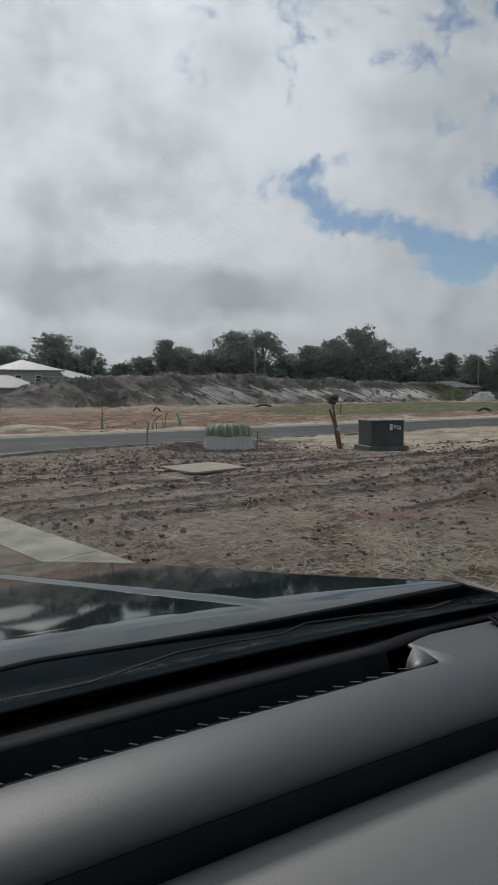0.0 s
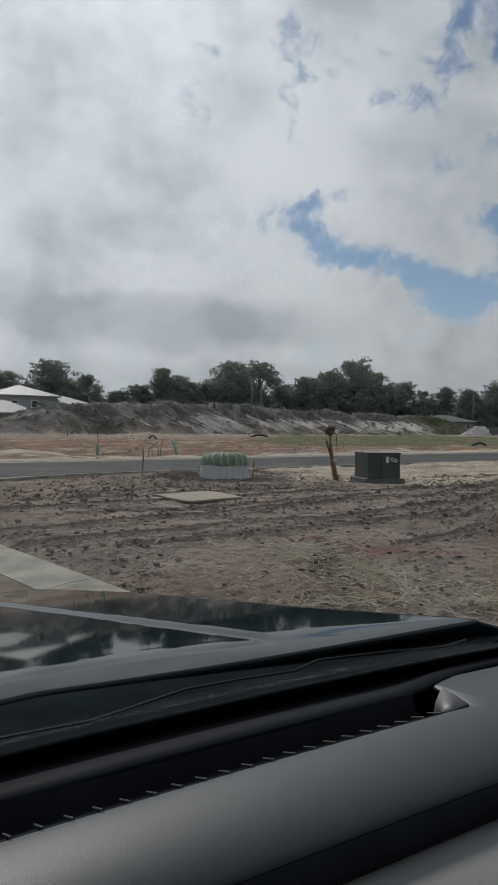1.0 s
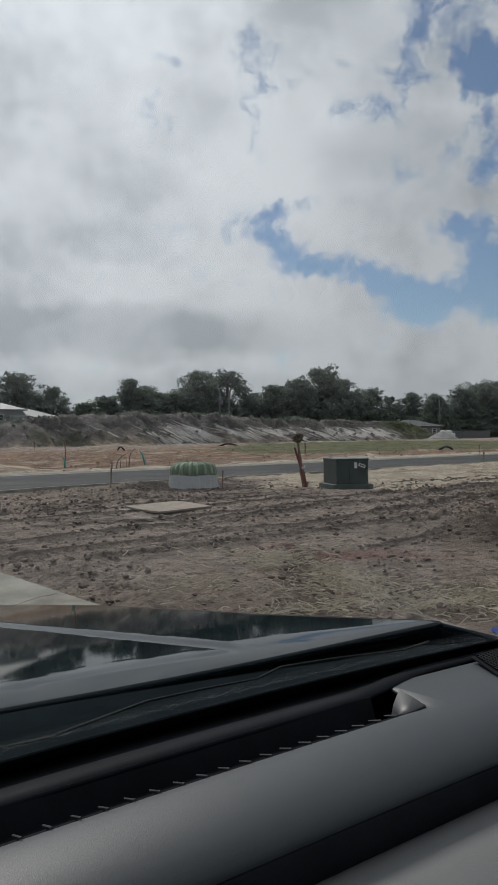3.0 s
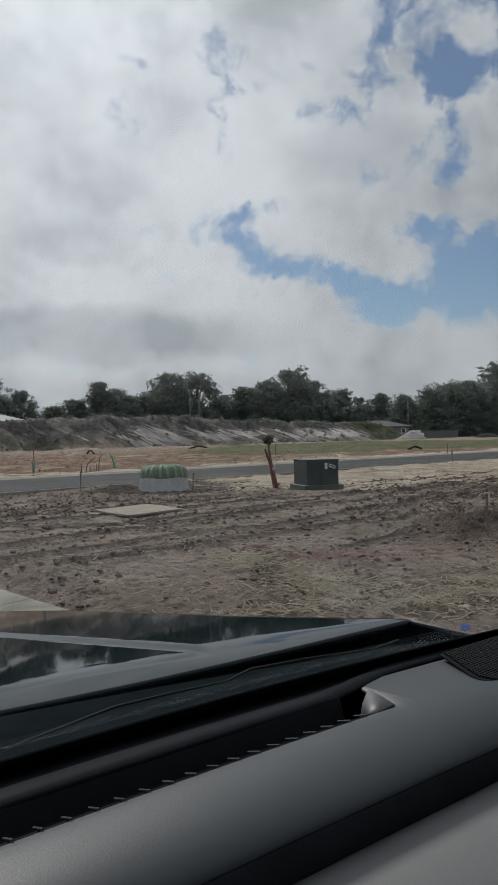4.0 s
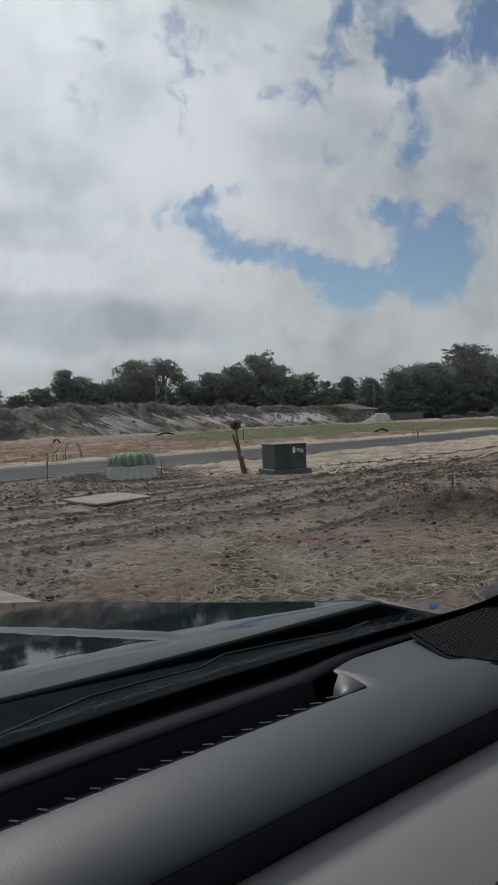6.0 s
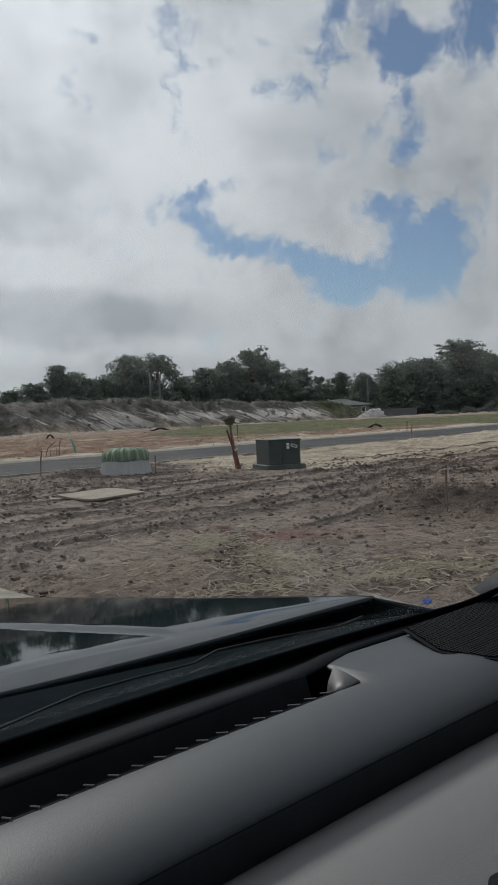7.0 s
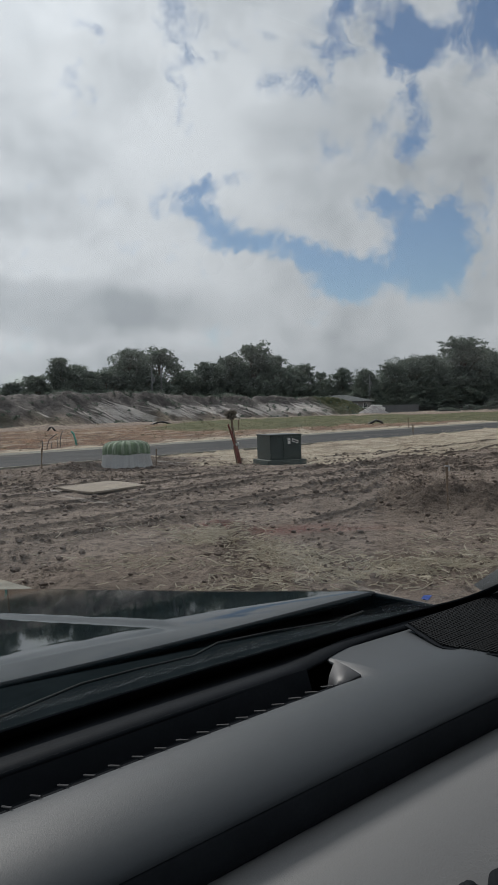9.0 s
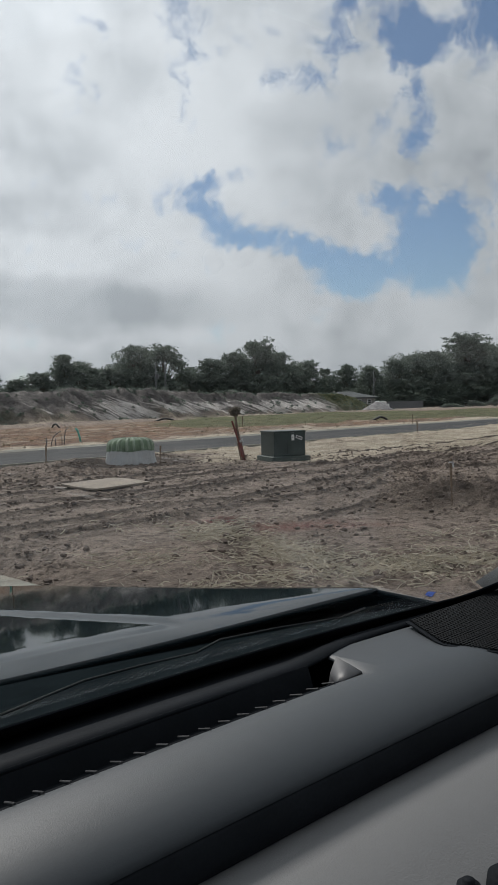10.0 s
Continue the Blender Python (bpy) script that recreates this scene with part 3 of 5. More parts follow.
def lines(*runs):
    out = [runs[0][0]]
    for a, b, d in runs:
        out += list(np.linspace(a, b, max(2, int(round((b - a) / d)) + 1))[1:])
    return np.array(out)


def build_ground():
    us = lines((-4000, -400, 600), (-400, -40, 30), (-40, 2, 3), (2, 3, 0.25), (3, 19, 0.042), (19, 34, 0.18), (34, 126, 0.5), (126, 260, 4), (260, 800, 60), (800, 4000, 640))
    ns = lines((-4000, -400, 600), (-400, -20, 38), (-20, 1, 2), (1, 2.5, 0.25), (2.5, 19, 0.042), (19, 26, 0.35), (26, 45, 0.6), (45, 74, 1.2), (74, 88, 0.33), (88, 100, 1.2), (100, 400, 20), (400, 4000, 600))
    uu, nn = np.meshgrid(us, ns)
    x, y = to_xy(uu, nn)
    x, y = x.ravel(), y.ravel()
    z = height(x, y)
    w, h = len(us), len(ns)
    i = np.arange(w * h).reshape(h, w)
    quads = np.stack([i[:-1, :-1], i[:-1, 1:], i[1:, 1:], i[1:, :-1]], -1).reshape(-1, 4)
    me = bpy.data.meshes.new("ground")
    me.vertices.add(w * h)
    me.vertices.foreach_set("co", np.stack([x, y, z], 1).ravel())
    me.loops.add(quads.size)
    me.loops.foreach_set("vertex_index", quads.ravel())
    me.polygons.add(len(quads))
    me.polygons.foreach_set("loop_start", np.arange(0, quads.size, 4))
    me.update(calc_edges=True)
    me.polygons.foreach_set("use_smooth", np.ones(len(quads), bool))
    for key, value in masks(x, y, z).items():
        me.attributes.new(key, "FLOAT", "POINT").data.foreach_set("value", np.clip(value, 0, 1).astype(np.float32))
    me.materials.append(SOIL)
    ob = new("ground", me)
    return tagged(ob, "bare brown building-lot soil with tyre ruts, sand and far grass", "ground", kind="structure")


def zat(x, y):
    return float(height(np.array([x]), np.array([y]))[0])


build_ground()


def ribbon(name, left, right, z0, z1, mat, label, category):
    """A paved strip between two edge lines, with thickness."""
    verts, faces = [], []
    for (ax, ay), (bx, by) in zip(left, right):
        verts += [(ax, ay, z1), (bx, by, z1), (bx, by, z0), (ax, ay, z0)]
    for k in range(len(left) - 1):
        a, b = 4 * k, 4 * k + 4
        for j in range(4):
            faces.append((a + j, a + (j + 1) % 4, b + (j + 1) % 4, b + j))
    faces += [(3, 2, 1, 0), tuple(range(len(verts) - 4, len(verts)))]
    ob = raw(name, verts, faces, mat)
    return tagged(ob, label, category, kind="structure")


def build_roads():
    us = [-300, -60, -20, 0, 10, 30, 60, 120, 300]
    ribbon("road", [to_xy(u, MAIN_FAR) for u in us], [to_xy(u, MAIN_NEAR) for u in us], -0.2, 0.0, ASPHALT, "dark grey asphalt road dusted with sand", "road")
    # side street with its flared mouth, butted to the main road
    ns = [-60, -20, 0, 5, MAIN_NEAR - 0.5 - RETURN_R] + [MAIN_NEAR - 0.5 - RETURN_R * (1 - math.sin(a)) for a in np.linspace(0.1, math.pi / 2 - 0.02, 12)] + [MAIN_NEAR]
    right, left = [], []
    for n in ns:
        c = n - (MAIN_NEAR - 0.5 - RETURN_R)
        flare = 0.0 if c <= 0 else RETURN_R - math.sqrt(max(0.0, RETURN_R ** 2 - min(c, RETURN_R) ** 2))
        right.append(to_xy(STREET_EDGE - 0.5 + flare, n))
        left.append(to_xy(-4.2 - flare, n))
    ribbon("road", left, right, -0.2, -0.004, SANDY_ROAD, "sand-covered asphalt side street under the parked car", "road")

    # low mountable kerbs cast in lengths with joints
    def kerb(points, tag):
        inner, outer = points
        verts, faces = [], []
        for (ax, ay), (bx, by) in zip(inner, outer):
            mx, my = ax + (bx - ax) * 0.55, ay + (by - ay) * 0.55
            verts += [(ax, ay, 0.004), (mx, my, 0.045), (bx, by, 0.055), (bx, by, -0.2), (ax, ay, -0.2)]
        for k in range(len(inner) - 1):
            for j in range(5):
                faces.append((5 * k + j, 5 * k + (j + 1) % 5, 5 * k + 5 + (j + 1) % 5, 5 * k + 5 + j))
        faces += [(4, 3, 2, 1, 0), tuple(range(len(verts) - 5, len(verts)))]
        tagged(raw("kerb", verts, faces, CONCRETE), tag, "kerb", kind="structure")

    cu, cn = STREET_EDGE + RETURN_R, MAIN_NEAR - 0.5 - RETURN_R
    arc = np.linspace(math.pi, math.pi / 2, 13)
    tag = "pale concrete mountable kerb with cast joints"
    n = -12.0
    while n < cn - 0.01:
        b = min(n + 3.0, cn)
        b = cn if cn - b < 0.6 else b
        kerb(([to_xy(STREET_EDGE - 0.5, v) for v in (n + 0.006, b - 0.006)], [to_xy(STREET_EDGE, v) for v in (n + 0.006, b - 0.006)]), tag)
        n = b
    for k in range(0, 12, 3):
        seg = arc[k:k + 4]
        kerb(([to_xy(cu + (RETURN_R + 0.5) * math.cos(a), cn + (RETURN_R + 0.5) * math.sin(a)) for a in seg],
              [to_xy(cu + RETURN_R * math.cos(a), cn + RETURN_R * math.sin(a)) for a in seg]), tag)
    for k in range(30):
        a, b = cu + 3 * k + 0.006, cu + 3 * k + 2.994
        kerb(([to_xy(v, MAIN_NEAR) for v in (a, b)], [to_xy(v, MAIN_NEAR - 0.5) for v in (a, b)]), tag)
    for k in range(36):
        a, b = -24 + 3 * k + 0.006, -24 + 3 * k + 2.994
        kerb(([to_xy(v, MAIN_FAR) for v in (a, b)], [to_xy(v, MAIN_FAR + 0.5) for v in (a, b)]), tag)


build_roads()


# ---- trees ----
def leaf_cloud(rng, clumps, per, leaf, flat=0.75):
    """Leaves as small bent blades in clumps; clumps are rows of x, y, z, radius."""
    verts, faces = [], []
    for cx, cy, cz, r in clumps:
        d = rng.normal(size=(per, 3))
        d /= np.linalg.norm(d, axis=1)[:, None]
        c = np.array([cx, cy, cz]) + d * (r * rng.uniform(0.35, 1.0, (per, 1)) ** 0.6) * np.array([1, 1, flat])
        a = rng.normal(size=(per, 3))
        a /= np.linalg.norm(a, axis=1)[:, None]
        b = np.cross(a, rng.normal(size=(per, 3)))
        b /= np.linalg.norm(b, axis=1)[:, None]
        size = leaf * rng.uniform(0.6, 1.4, (per, 1))
        k = len(verts)
        tips = np.stack([c - a * size, c + b * size * 0.55, c + a * size, c - b * size * 0.55 + np.cross(a, b) * size * 0.4], 1)
        verts.extend(map(tuple, tips.reshape(-1, 3)))
        faces.extend([(k + 4 * j, k + 4 * j + 1, k + 4 * j + 2, k + 4 * j + 3) for j in range(per)])
    return verts, faces


def leaf_spray(rng, clumps, per, leaf):
    """Leaves thinning out from the middle of each twig; clumps are rows of x, y, z, spread."""
    clumps = np.array(clumps)
    c = np.repeat(clumps[:, :3], per, 0)
    r = np.repeat(clumps[:, 3:], per, 0)
    count = len(c)
    c = c + rng.normal(size=(count, 3)) * r * np.array([1.0, 1.0, 0.62])
    a = rng.normal(size=(count, 3))
    a /= np.linalg.norm(a, axis=1)[:, None]
    b = np.cross(a, rng.normal(size=(count, 3)))
    b /= np.linalg.norm(b, axis=1)[:, None]
    size = leaf * rng.uniform(0.6, 1.4, (count, 1))
    tips = np.stack([c - a * size, c + b * size * 0.6, c + a * size, c - b * size * 0.6 + np.cross(a, b) * size * 0.4], 1)
    return tips.reshape(-1, 3).tolist(), np.arange(count * 4).reshape(-1, 4).tolist()


def make_tree(seed, shape, label):
    """A tree 10 m high at the origin. shape: broad, tall, loose, bush, thicket."""
    rng = np.random.default_rng(seed)
    top = thing("tree", Matrix(), label, "tree", "trees behind the field")
    # spread, limbs, twigs on a limb, leaves on a twig, leaf, lowest leaves, size of a limb's cloud
    spread, limbs, twigs, per, leaf, base, cloud = {
        "broad": (3.3, 36, 12, 27, 0.145, 0.8, 0.20), "tall": (1.9, 30, 12, 30, 0.140, 0.8, 0.27), "loose": (3.5, 36, 11, 26, 0.130, 1.2, 0.16),
        "bush": (3.3, 30, 12, 21, 0.155, 0.3, 0.19), "thicket": (3.6, 22, 9, 20, 0.22, 0.2, 0.20)}[shape]
    lobes = [(0.15, -0.1, 8.9, spread * cloud * 0.9)]
    for k in range(limbs):
        z = base / 10 + (0.93 - base / 10) * ((k + rng.random()) / limbs) ** 0.85
        dome = max(0.12, 1 - (max(0.0, z - 0.40) / 0.60) ** 1.6) * (0.72 + 0.28 * min(1.0, z / 0.40))
        a, r = 2.4 * k + rng.uniform(-0.5, 0.5), spread * dome * (0.25 + 0.75 * rng.random() ** 0.6)
        lobes.append((r * math.cos(a), r * math.sin(a), z * 10, spread * cloud * rng.uniform(0.65, 1.3)))
    clumps = []
    for lx, ly, lz, lr in lobes:
        for _ in range(twigs):
            d = rng.normal(size=3) * lr * 0.8
            clumps.append((lx + d[0], ly + d[1], min(9.75, max(base, lz + d[2] * 0.7)), rng.uniform(0.12, 0.40)))
    verts, faces = leaf_spray(rng, clumps, per, leaf)
    inner = [(spread * 0.5 * rng.normal(), spread * 0.5 * rng.normal(), rng.uniform(base, 5.8), 0.6) for _ in range(34 if shape == "loose" else 50)]
    more, quads = leaf_spray(rng, inner, 26, 0.26)
    faces += [[i + len(verts) for i in q] for q in quads]
    verts += more
    raw("crown", verts, faces, LEAF, top)
    bm = bmesh.new()
    trunk = [(0, 0, -0.3), (0.08, 0.03, 1.2), (-0.05, 0.1, 3.0), (0.1, 0.0, 5.5), (0.0, 0.05, 7.8)]
    tube_bm(trunk, 0.30, 9, 0.05, bm)
    for lx, ly, lz, lr in lobes:
        z0 = max(1.2, lz * rng.uniform(0.45, 0.65))
        tube_bm([(0, 0, z0), (lx * 0.5, ly * 0.5, z0 + (lz - z0) * 0.55), (lx, ly, lz)], 0.085, 5, 0.02, bm)
    part("trunk", bm, BARK, top, smooth=True)
    return top


# u, n, height, width factor, shape
TREES = [(37, 118, 8.4, 1.0, "broad"), (43.7, 114, 9.3, 0.95, "broad"), (50.6, 113, 11.2, 0.8, "broad"), (56.5, 112, 9.2, 0.62, "broad"), (53.6, 114, 8.6, 0.7, "broad"),
         (30, 120, 9.5, 1.0, "broad"), (62.5, 112, 6.9, 1.1, "bush"), (66.5, 112, 8.2, 1.2, "bush"), (71.2, 112, 11.3, 0.75, "tall"), (75.5, 113, 9.9, 1.1, "broad"),
         (80.6, 112, 9.2, 1.2, "bush"), (86.3, 112, 13.4, 0.85, "loose"), (94.0, 113, 13.9, 0.85, "loose"), (90, 116, 11.5, 0.9, "broad"), (100.6, 113, 9.8, 0.85, "bush"),
         (106.0, 112, 11.2, 0.95, "broad"), (113.0, 112, 13.2, 0.75, "broad"), (119.8, 112, 15.9, 0.8, "broad"), (126.0, 112, 13.6, 0.85, "broad"),
         (132, 113, 10.9, 1.15, "bush"), (137.4, 113, 11.6, 1.0, "broad"), (147.0, 114, 8.6, 0.8, "bush"), (152.5, 112, 11.0, 0.8, "broad"),
         (148, 102, 10.4, 0.75, "broad"), (156.5, 100, 12.0, 0.85, "broad"), (164, 100, 13.6, 0.85, "broad"), (171, 99, 14.6, 0.85, "broad"),
         (178, 100, 14.4, 0.8, "tall"), (190, 99, 19.6, 0.9, "broad"), (199, 100, 17.6, 0.85, "broad"), (208, 100, 17.0, 0.85, "loose"), (217, 100, 16.8, 0.9, "broad"),
         (228, 101, 17.5, 0.9, "broad"), (240, 102, 17.0, 0.9, "broad"), (182, 95, 9.0, 1.0, "bush"), (196, 94, 10.0, 1.1, "bush"), (210, 94, 10.0, 1.1, "bush"), (166, 95, 8.0, 1.0, "bush"),
         (225, 95, 10.0, 1.1, "bush"), (22, 122, 10, 1.0, "broad"), (109, 117, 9.5, 1.0, "bush"), (124, 118, 10.5, 1.1, "bush"), (97, 118, 8.5, 1.0, "bush"), (84, 118, 7.0, 1.0, "bush"),
         (70, 118, 6.8, 1.0, "bush"), (140, 118, 8.5, 1.1, "bush"), (157, 106, 8.5, 1.1, "bush"), (48, 119, 7.0, 1.1, "bush")]
FILL = random.Random(21)
TREES += [(u + FILL.uniform(-1.5, 1.5), 116 + FILL.uniform(-2, 3), FILL.uniform(0.62, 0.95) * h, 0.9, "thicket") for u, h in
          [(34, 7), (40, 7.2), (46, 7.4), (52, 7.0), (63, 6.3), (68, 7.2), (74, 8.0), (79, 7.6), (85, 8.4), (91, 9), (97, 8.4), (103, 8.2), (109, 9), (115, 9.6), (121, 10), (127, 10), (133, 9.5), (139, 9.5), (145, 8.2), (151, 9.2), (157, 9.5)]]
TREES += [(u, 96 + FILL.uniform(-2, 2), FILL.uniform(0.85, 1.05) * h, 1.0, "thicket") for u, h in [(146, 6), (153, 7), (160, 8), (168, 9), (175, 9.5), (188, 10), (203, 11), (215, 11), (233, 11)]]

TREES += [(u + FILL.uniform(-1, 1), 119 + FILL.uniform(-1, 3), FILL.uniform(0.62, 0.95) * h, 1.0, "thicket") for u, h in
          [(31, 7), (37, 7), (43, 7.2), (49, 7.4), (57, 6.6), (60, 6.4), (66, 7.4), (71, 8.2), (77, 8.6), (82, 8.6), (88, 9.4), (94, 9.6), (100, 9), (106, 9.4), (112, 10), (118, 11), (124, 11), (130, 10.5), (136, 10), (142, 9.4), (148, 9.6), (154, 10)]]


def build_trees():
    labels = {"broad": "broad dark green oak standing behind the sand bank", "tall": "narrow tall dark green tree in the far tree line",
              "loose": "open-crowned dark tree with sky showing through its leaves", "bush": "low dense dark green thicket tree in the tree line", "thicket": "dark green undergrowth filling the foot of the tree line"}
    stock, rng, seen = {}, random.Random(4), {}
    for u, n, h, wide, shape in TREES:
        k = rng.randrange(2)
        x, y = to_xy(u, n)
        m = pose(x, y, zat(x, y) - 0.05, 0, 0, rng.uniform(0, 360))
        if (shape, k) not in stock:
            stock[shape, k] = make_tree(100 + 10 * k + len(shape), shape, labels[shape])
            ob = stock[shape, k]
            ob.matrix_basis = m
        else:
            ob = copy_thing(stock[shape, k], m)
        s = h / 9.9
        ob.scale = (s * wide * 1.45, s * wide * 1.45, s)
        if h > 16:
            ob["label"] = "very tall broad oak rising above the tree line"


build_trees()


# ---- things on the lot ----
def build_transformer():
    x, y = 3.32, 19.15
    top = thing("transformer_box", pose(x, y, zat(x, y) - 0.02, 0, 0, 15), "dark green steel electrical transformer box on a green pad", "transformer")
    part("pad", box_bm(1.08, 1.0, 0.15, 0.015), GREEN_PAD, top, "dusty green fibreglass pad")
    part("body", box_bm(0.88, 0.85, 0.62, 0.012, (0, 0.02, 0.15)), GREEN_PAINT, top)
    part("lid", box_bm(0.905, 0.88, 0.05, 0.014, (0, 0.02, 0.75)), GREEN_PAINT, top, "green lid with a slight overhang")
    part("front_door", box_bm(0.50, 0.014, 0.54, 0.005, (0.165, -0.412, 0.19)), GREEN_PAINT, top)
    part("front_door", box_bm(0.32, 0.010, 0.54, 0.004, (-0.26, -0.410, 0.19)), GREEN_PAINT, top)
    label = part("label", box_bm(0.075, 0.006, 0.15, 0.0, (0.08, -0.423, 0.55)), WHITE, top, "white paper sticker")
    part("bar", box_bm(0.05, 0.004, 0.012, 0.0, (0.08, -0.4275, 0.63)), INK, label)
    tilted = part("label", box_bm(0.19, 0.006, 0.075, 0.0), WHITE, top, "slanted silver number plate", m=pose(0.24, -0.423, 0.585, 0, 20, 0))
    part("bar", box_bm(0.15, 0.004, 0.035, 0.0, (0, -0.0045, 0.02)), INK, tilted)
    part("latch", box_bm(0.03, 0.02, 0.09, 0.004, (0.39, -0.423, 0.42)), GREEN_PAD, top)
    part("hinge", box_bm(0.02, 0.018, 0.06, 0.004, (-0.435, -0.415, 0.55)), GREEN_PAD, top)
    part("hinge", box_bm(0.02, 0.018, 0.06, 0.004, (-0.435, -0.415, 0.25)), GREEN_PAD, top)


def lathe_folds(profile, folds, depth, sides=144, seed=1, closed=True):
    """A draped cloth: rings of (radius, height, fold strength), pleated."""
    rng = random.Random(seed)
    phase = [rng.uniform(-0.5, 0.5) for _ in range(folds)]
    bm = bmesh.new()
    rings = []
    for r, z, amount in profile:
        ring = []
        for k in range(sides):
            a = 2 * math.pi * k / sides
            f = a / (2 * math.pi) * folds
            wave = math.sin(2 * math.pi * f + phase[int(f) % folds]) * 0.6 + 0.4 * math.sin(2 * math.pi * f * 2.3 + 1)
            rr = r * (1 + 0.03 * math.sin(2 * a + 0.5)) + depth * amount * wave
            ring.append(bm.verts.new((rr * math.cos(a), rr * math.sin(a), z + 0.012 * amount * math.sin(5 * a))))
        rings.append(ring)
    for r0, r1 in zip(rings, rings[1:]):
        for k in range(sides):
            bm.faces.new((r0[k], r0[(k + 1) % sides], r1[(k + 1) % sides], r1[k]))
    if closed:
        bm.faces.new(rings[-1])
    return bm


def build_inlet():
    x, y = -0.63, 19.75
    top = thing("storm_inlet", pose(x, y, zat(x, y) + 0.0), "round storm inlet wrapped in white and green filter cloth", "storm drain")
    part("skirt", lathe_folds([(0.66, -0.05, 1.0), (0.645, 0.02, 1.0), (0.62, 0.15, 0.8), (0.60, 0.28, 0.5), (0.592, 0.36, 0.3), (0.5, 0.37, 0)], 22, 0.018), CLOTH_WHITE, top, "white gathered cloth skirt", smooth=True)
    part("cover", lathe_folds([(0.60, 0.33, 1.2), (0.605, 0.37, 1.0), (0.60, 0.44, 0.7), (0.585, 0.51, 0.5), (0.54, 0.575, 0.6), (0.42, 0.62, 0.8), (0.2, 0.64, 0.4), (0.05, 0.645, 0)], 26, 0.014, seed=5), CLOTH_GREEN, top, "green cloth cover with pale stripes", smooth=True)
    top.scale = (1.0, 1.0, 1.07)
    rng = random.Random(6)
    for k in range(18):
        a = 2 * math.pi * (k + 0.2 * rng.random()) / 18
        w = rng.uniform(0.028, 0.05)
        bm = bmesh.new()
        rows = [(0.619, 0.36), (0.617, 0.44), (0.602, 0.515), (0.557, 0.585), (0.44, 0.632), (0.25, 0.652)]
        prev = None
        for r, z in rows:
            s = w / max(r, 0.3) * (0.6 + 0.4 * r / 0.6)
            pair = [bm.verts.new((r * math.cos(a + d), r * math.sin(a + d), z + o)) for d, o in ((-s, 0), (s, 0))]
            back = [bm.verts.new(((r - 0.03) * math.cos(a + d), (r - 0.03) * math.sin(a + d), z - 0.02)) for d in (-s, s)]
            if prev:
                bm.faces.new((prev[0][0], prev[0][1], pair[1], pair[0]))
                bm.faces.new((prev[0][0], pair[0], back[0], prev[1][0]))
                bm.faces.new((prev[0][1], prev[1][1], back[1], pair[1]))
            prev = (pair, back)
        part("stripe", bm, CLOTH_PALE, top, smooth=True)


def stake(x, y, h, lean=(0, 0), mat=None, label="weathered wooden survey stake standing in the soil", w=0.04, name="survey_stake", group="survey stakes"):
    z = zat(x, y)
    top = thing(name, pose(x, y, z - 0.1, lean[0], lean[1], random.uniform(0, 60)), label, "stake", group)
    bm = box_bm(w, w * 0.6, h + 0.1, 0.004)
    for v in bm.verts:
        if v.co.z < 0.06:
            v.co.x *= 0.25
            v.co.y *= 0.25
    part("shaft", bm, mat or WOOD, top)
    return top


def build_post():
    x, y = 2.32, 19.45
    top = thing("marker_post", pose(x, y, zat(x, y) - 0.12), "leaning bundle of red-painted stakes with a dry tuft on top", "post")
    bm = tube_bm([(0.02, 0, 0), (-0.06, 0, 0.4), (-0.13, 0.01, 0.72), (-0.17, 0.02, 1.0)], 0.058, 9, 0.04)
    part("stake", bm, RED_WOOD, top, smooth=False)
    part("stake", tube_bm([(-0.03, 0.05, 0), (-0.14, 0.05, 0.6), (-0.20, 0.05, 1.36)], 0.042, 7, 0.03), WOOD, top)
    part("stake", tube_bm([(-0.02, -0.05, 0.2), (-0.17, -0.05, 0.75), (-0.30, -0.05, 1.18)], 0.035, 7, 0.025), RED_WOOD, top)
    part("stake", tube_bm([(-0.10, -0.04, 0.5), (-0.15, -0.06, 0.9), (-0.185, -0.05, 1.12)], 0.03, 7, 0.025), WOOD, top)
    part("tape", tube_bm([(-0.085, 0.0, 0.62), (-0.10, 0.0, 0.68)], 0.082, 10), CLOTH_WHITE, top, "white tape wound round the stakes")
    part("tape", tube_bm([(0.0, 0.0, 0.2), (-0.01, 0.0, 0.24)], 0.076, 10), WOOD, top)
    rng = np.random.default_rng(7)
    verts, faces = leaf_cloud(rng, [(-0.2, 0.05, 1.40, 0.15), (-0.17, 0.05, 1.46, 0.12), (-0.25, 0.05, 1.43, 0.12)], 130, 0.035, 0.8)
    raw("tuft", verts, faces, LEAF_DRY, top, "dry brown tuft")


def build_plywood():
    x, y = -0.88, 13.45
    top = thing("wooden_sheet", pose(x, y, zat(x, y) + 0.035, 1.8, 1.2, 42), "dirty plywood sheet lying on the mud", "board")
    bm = box_bm(1.18, 1.02, 0.035, 0.004)
    bmesh.ops.subdivide_edges(bm, edges=bm.edges[:], cuts=4, use_grid_fill=True)
    for v in bm.verts:
        v.co.z += 0.03 * math.sin(v.co.x * 2.2) * math.cos(v.co.y * 2)
    part("sheet", bm, PLY, top)


def bent(x, y, pts, r, mat, name, label, category, group=""):
    z = zat(x, y)
    top = thing(name, pose(x, y, z), label, category, group)
    part("pipe", tube_bm(pts, r, 8), mat, top, smooth=True)
    return top


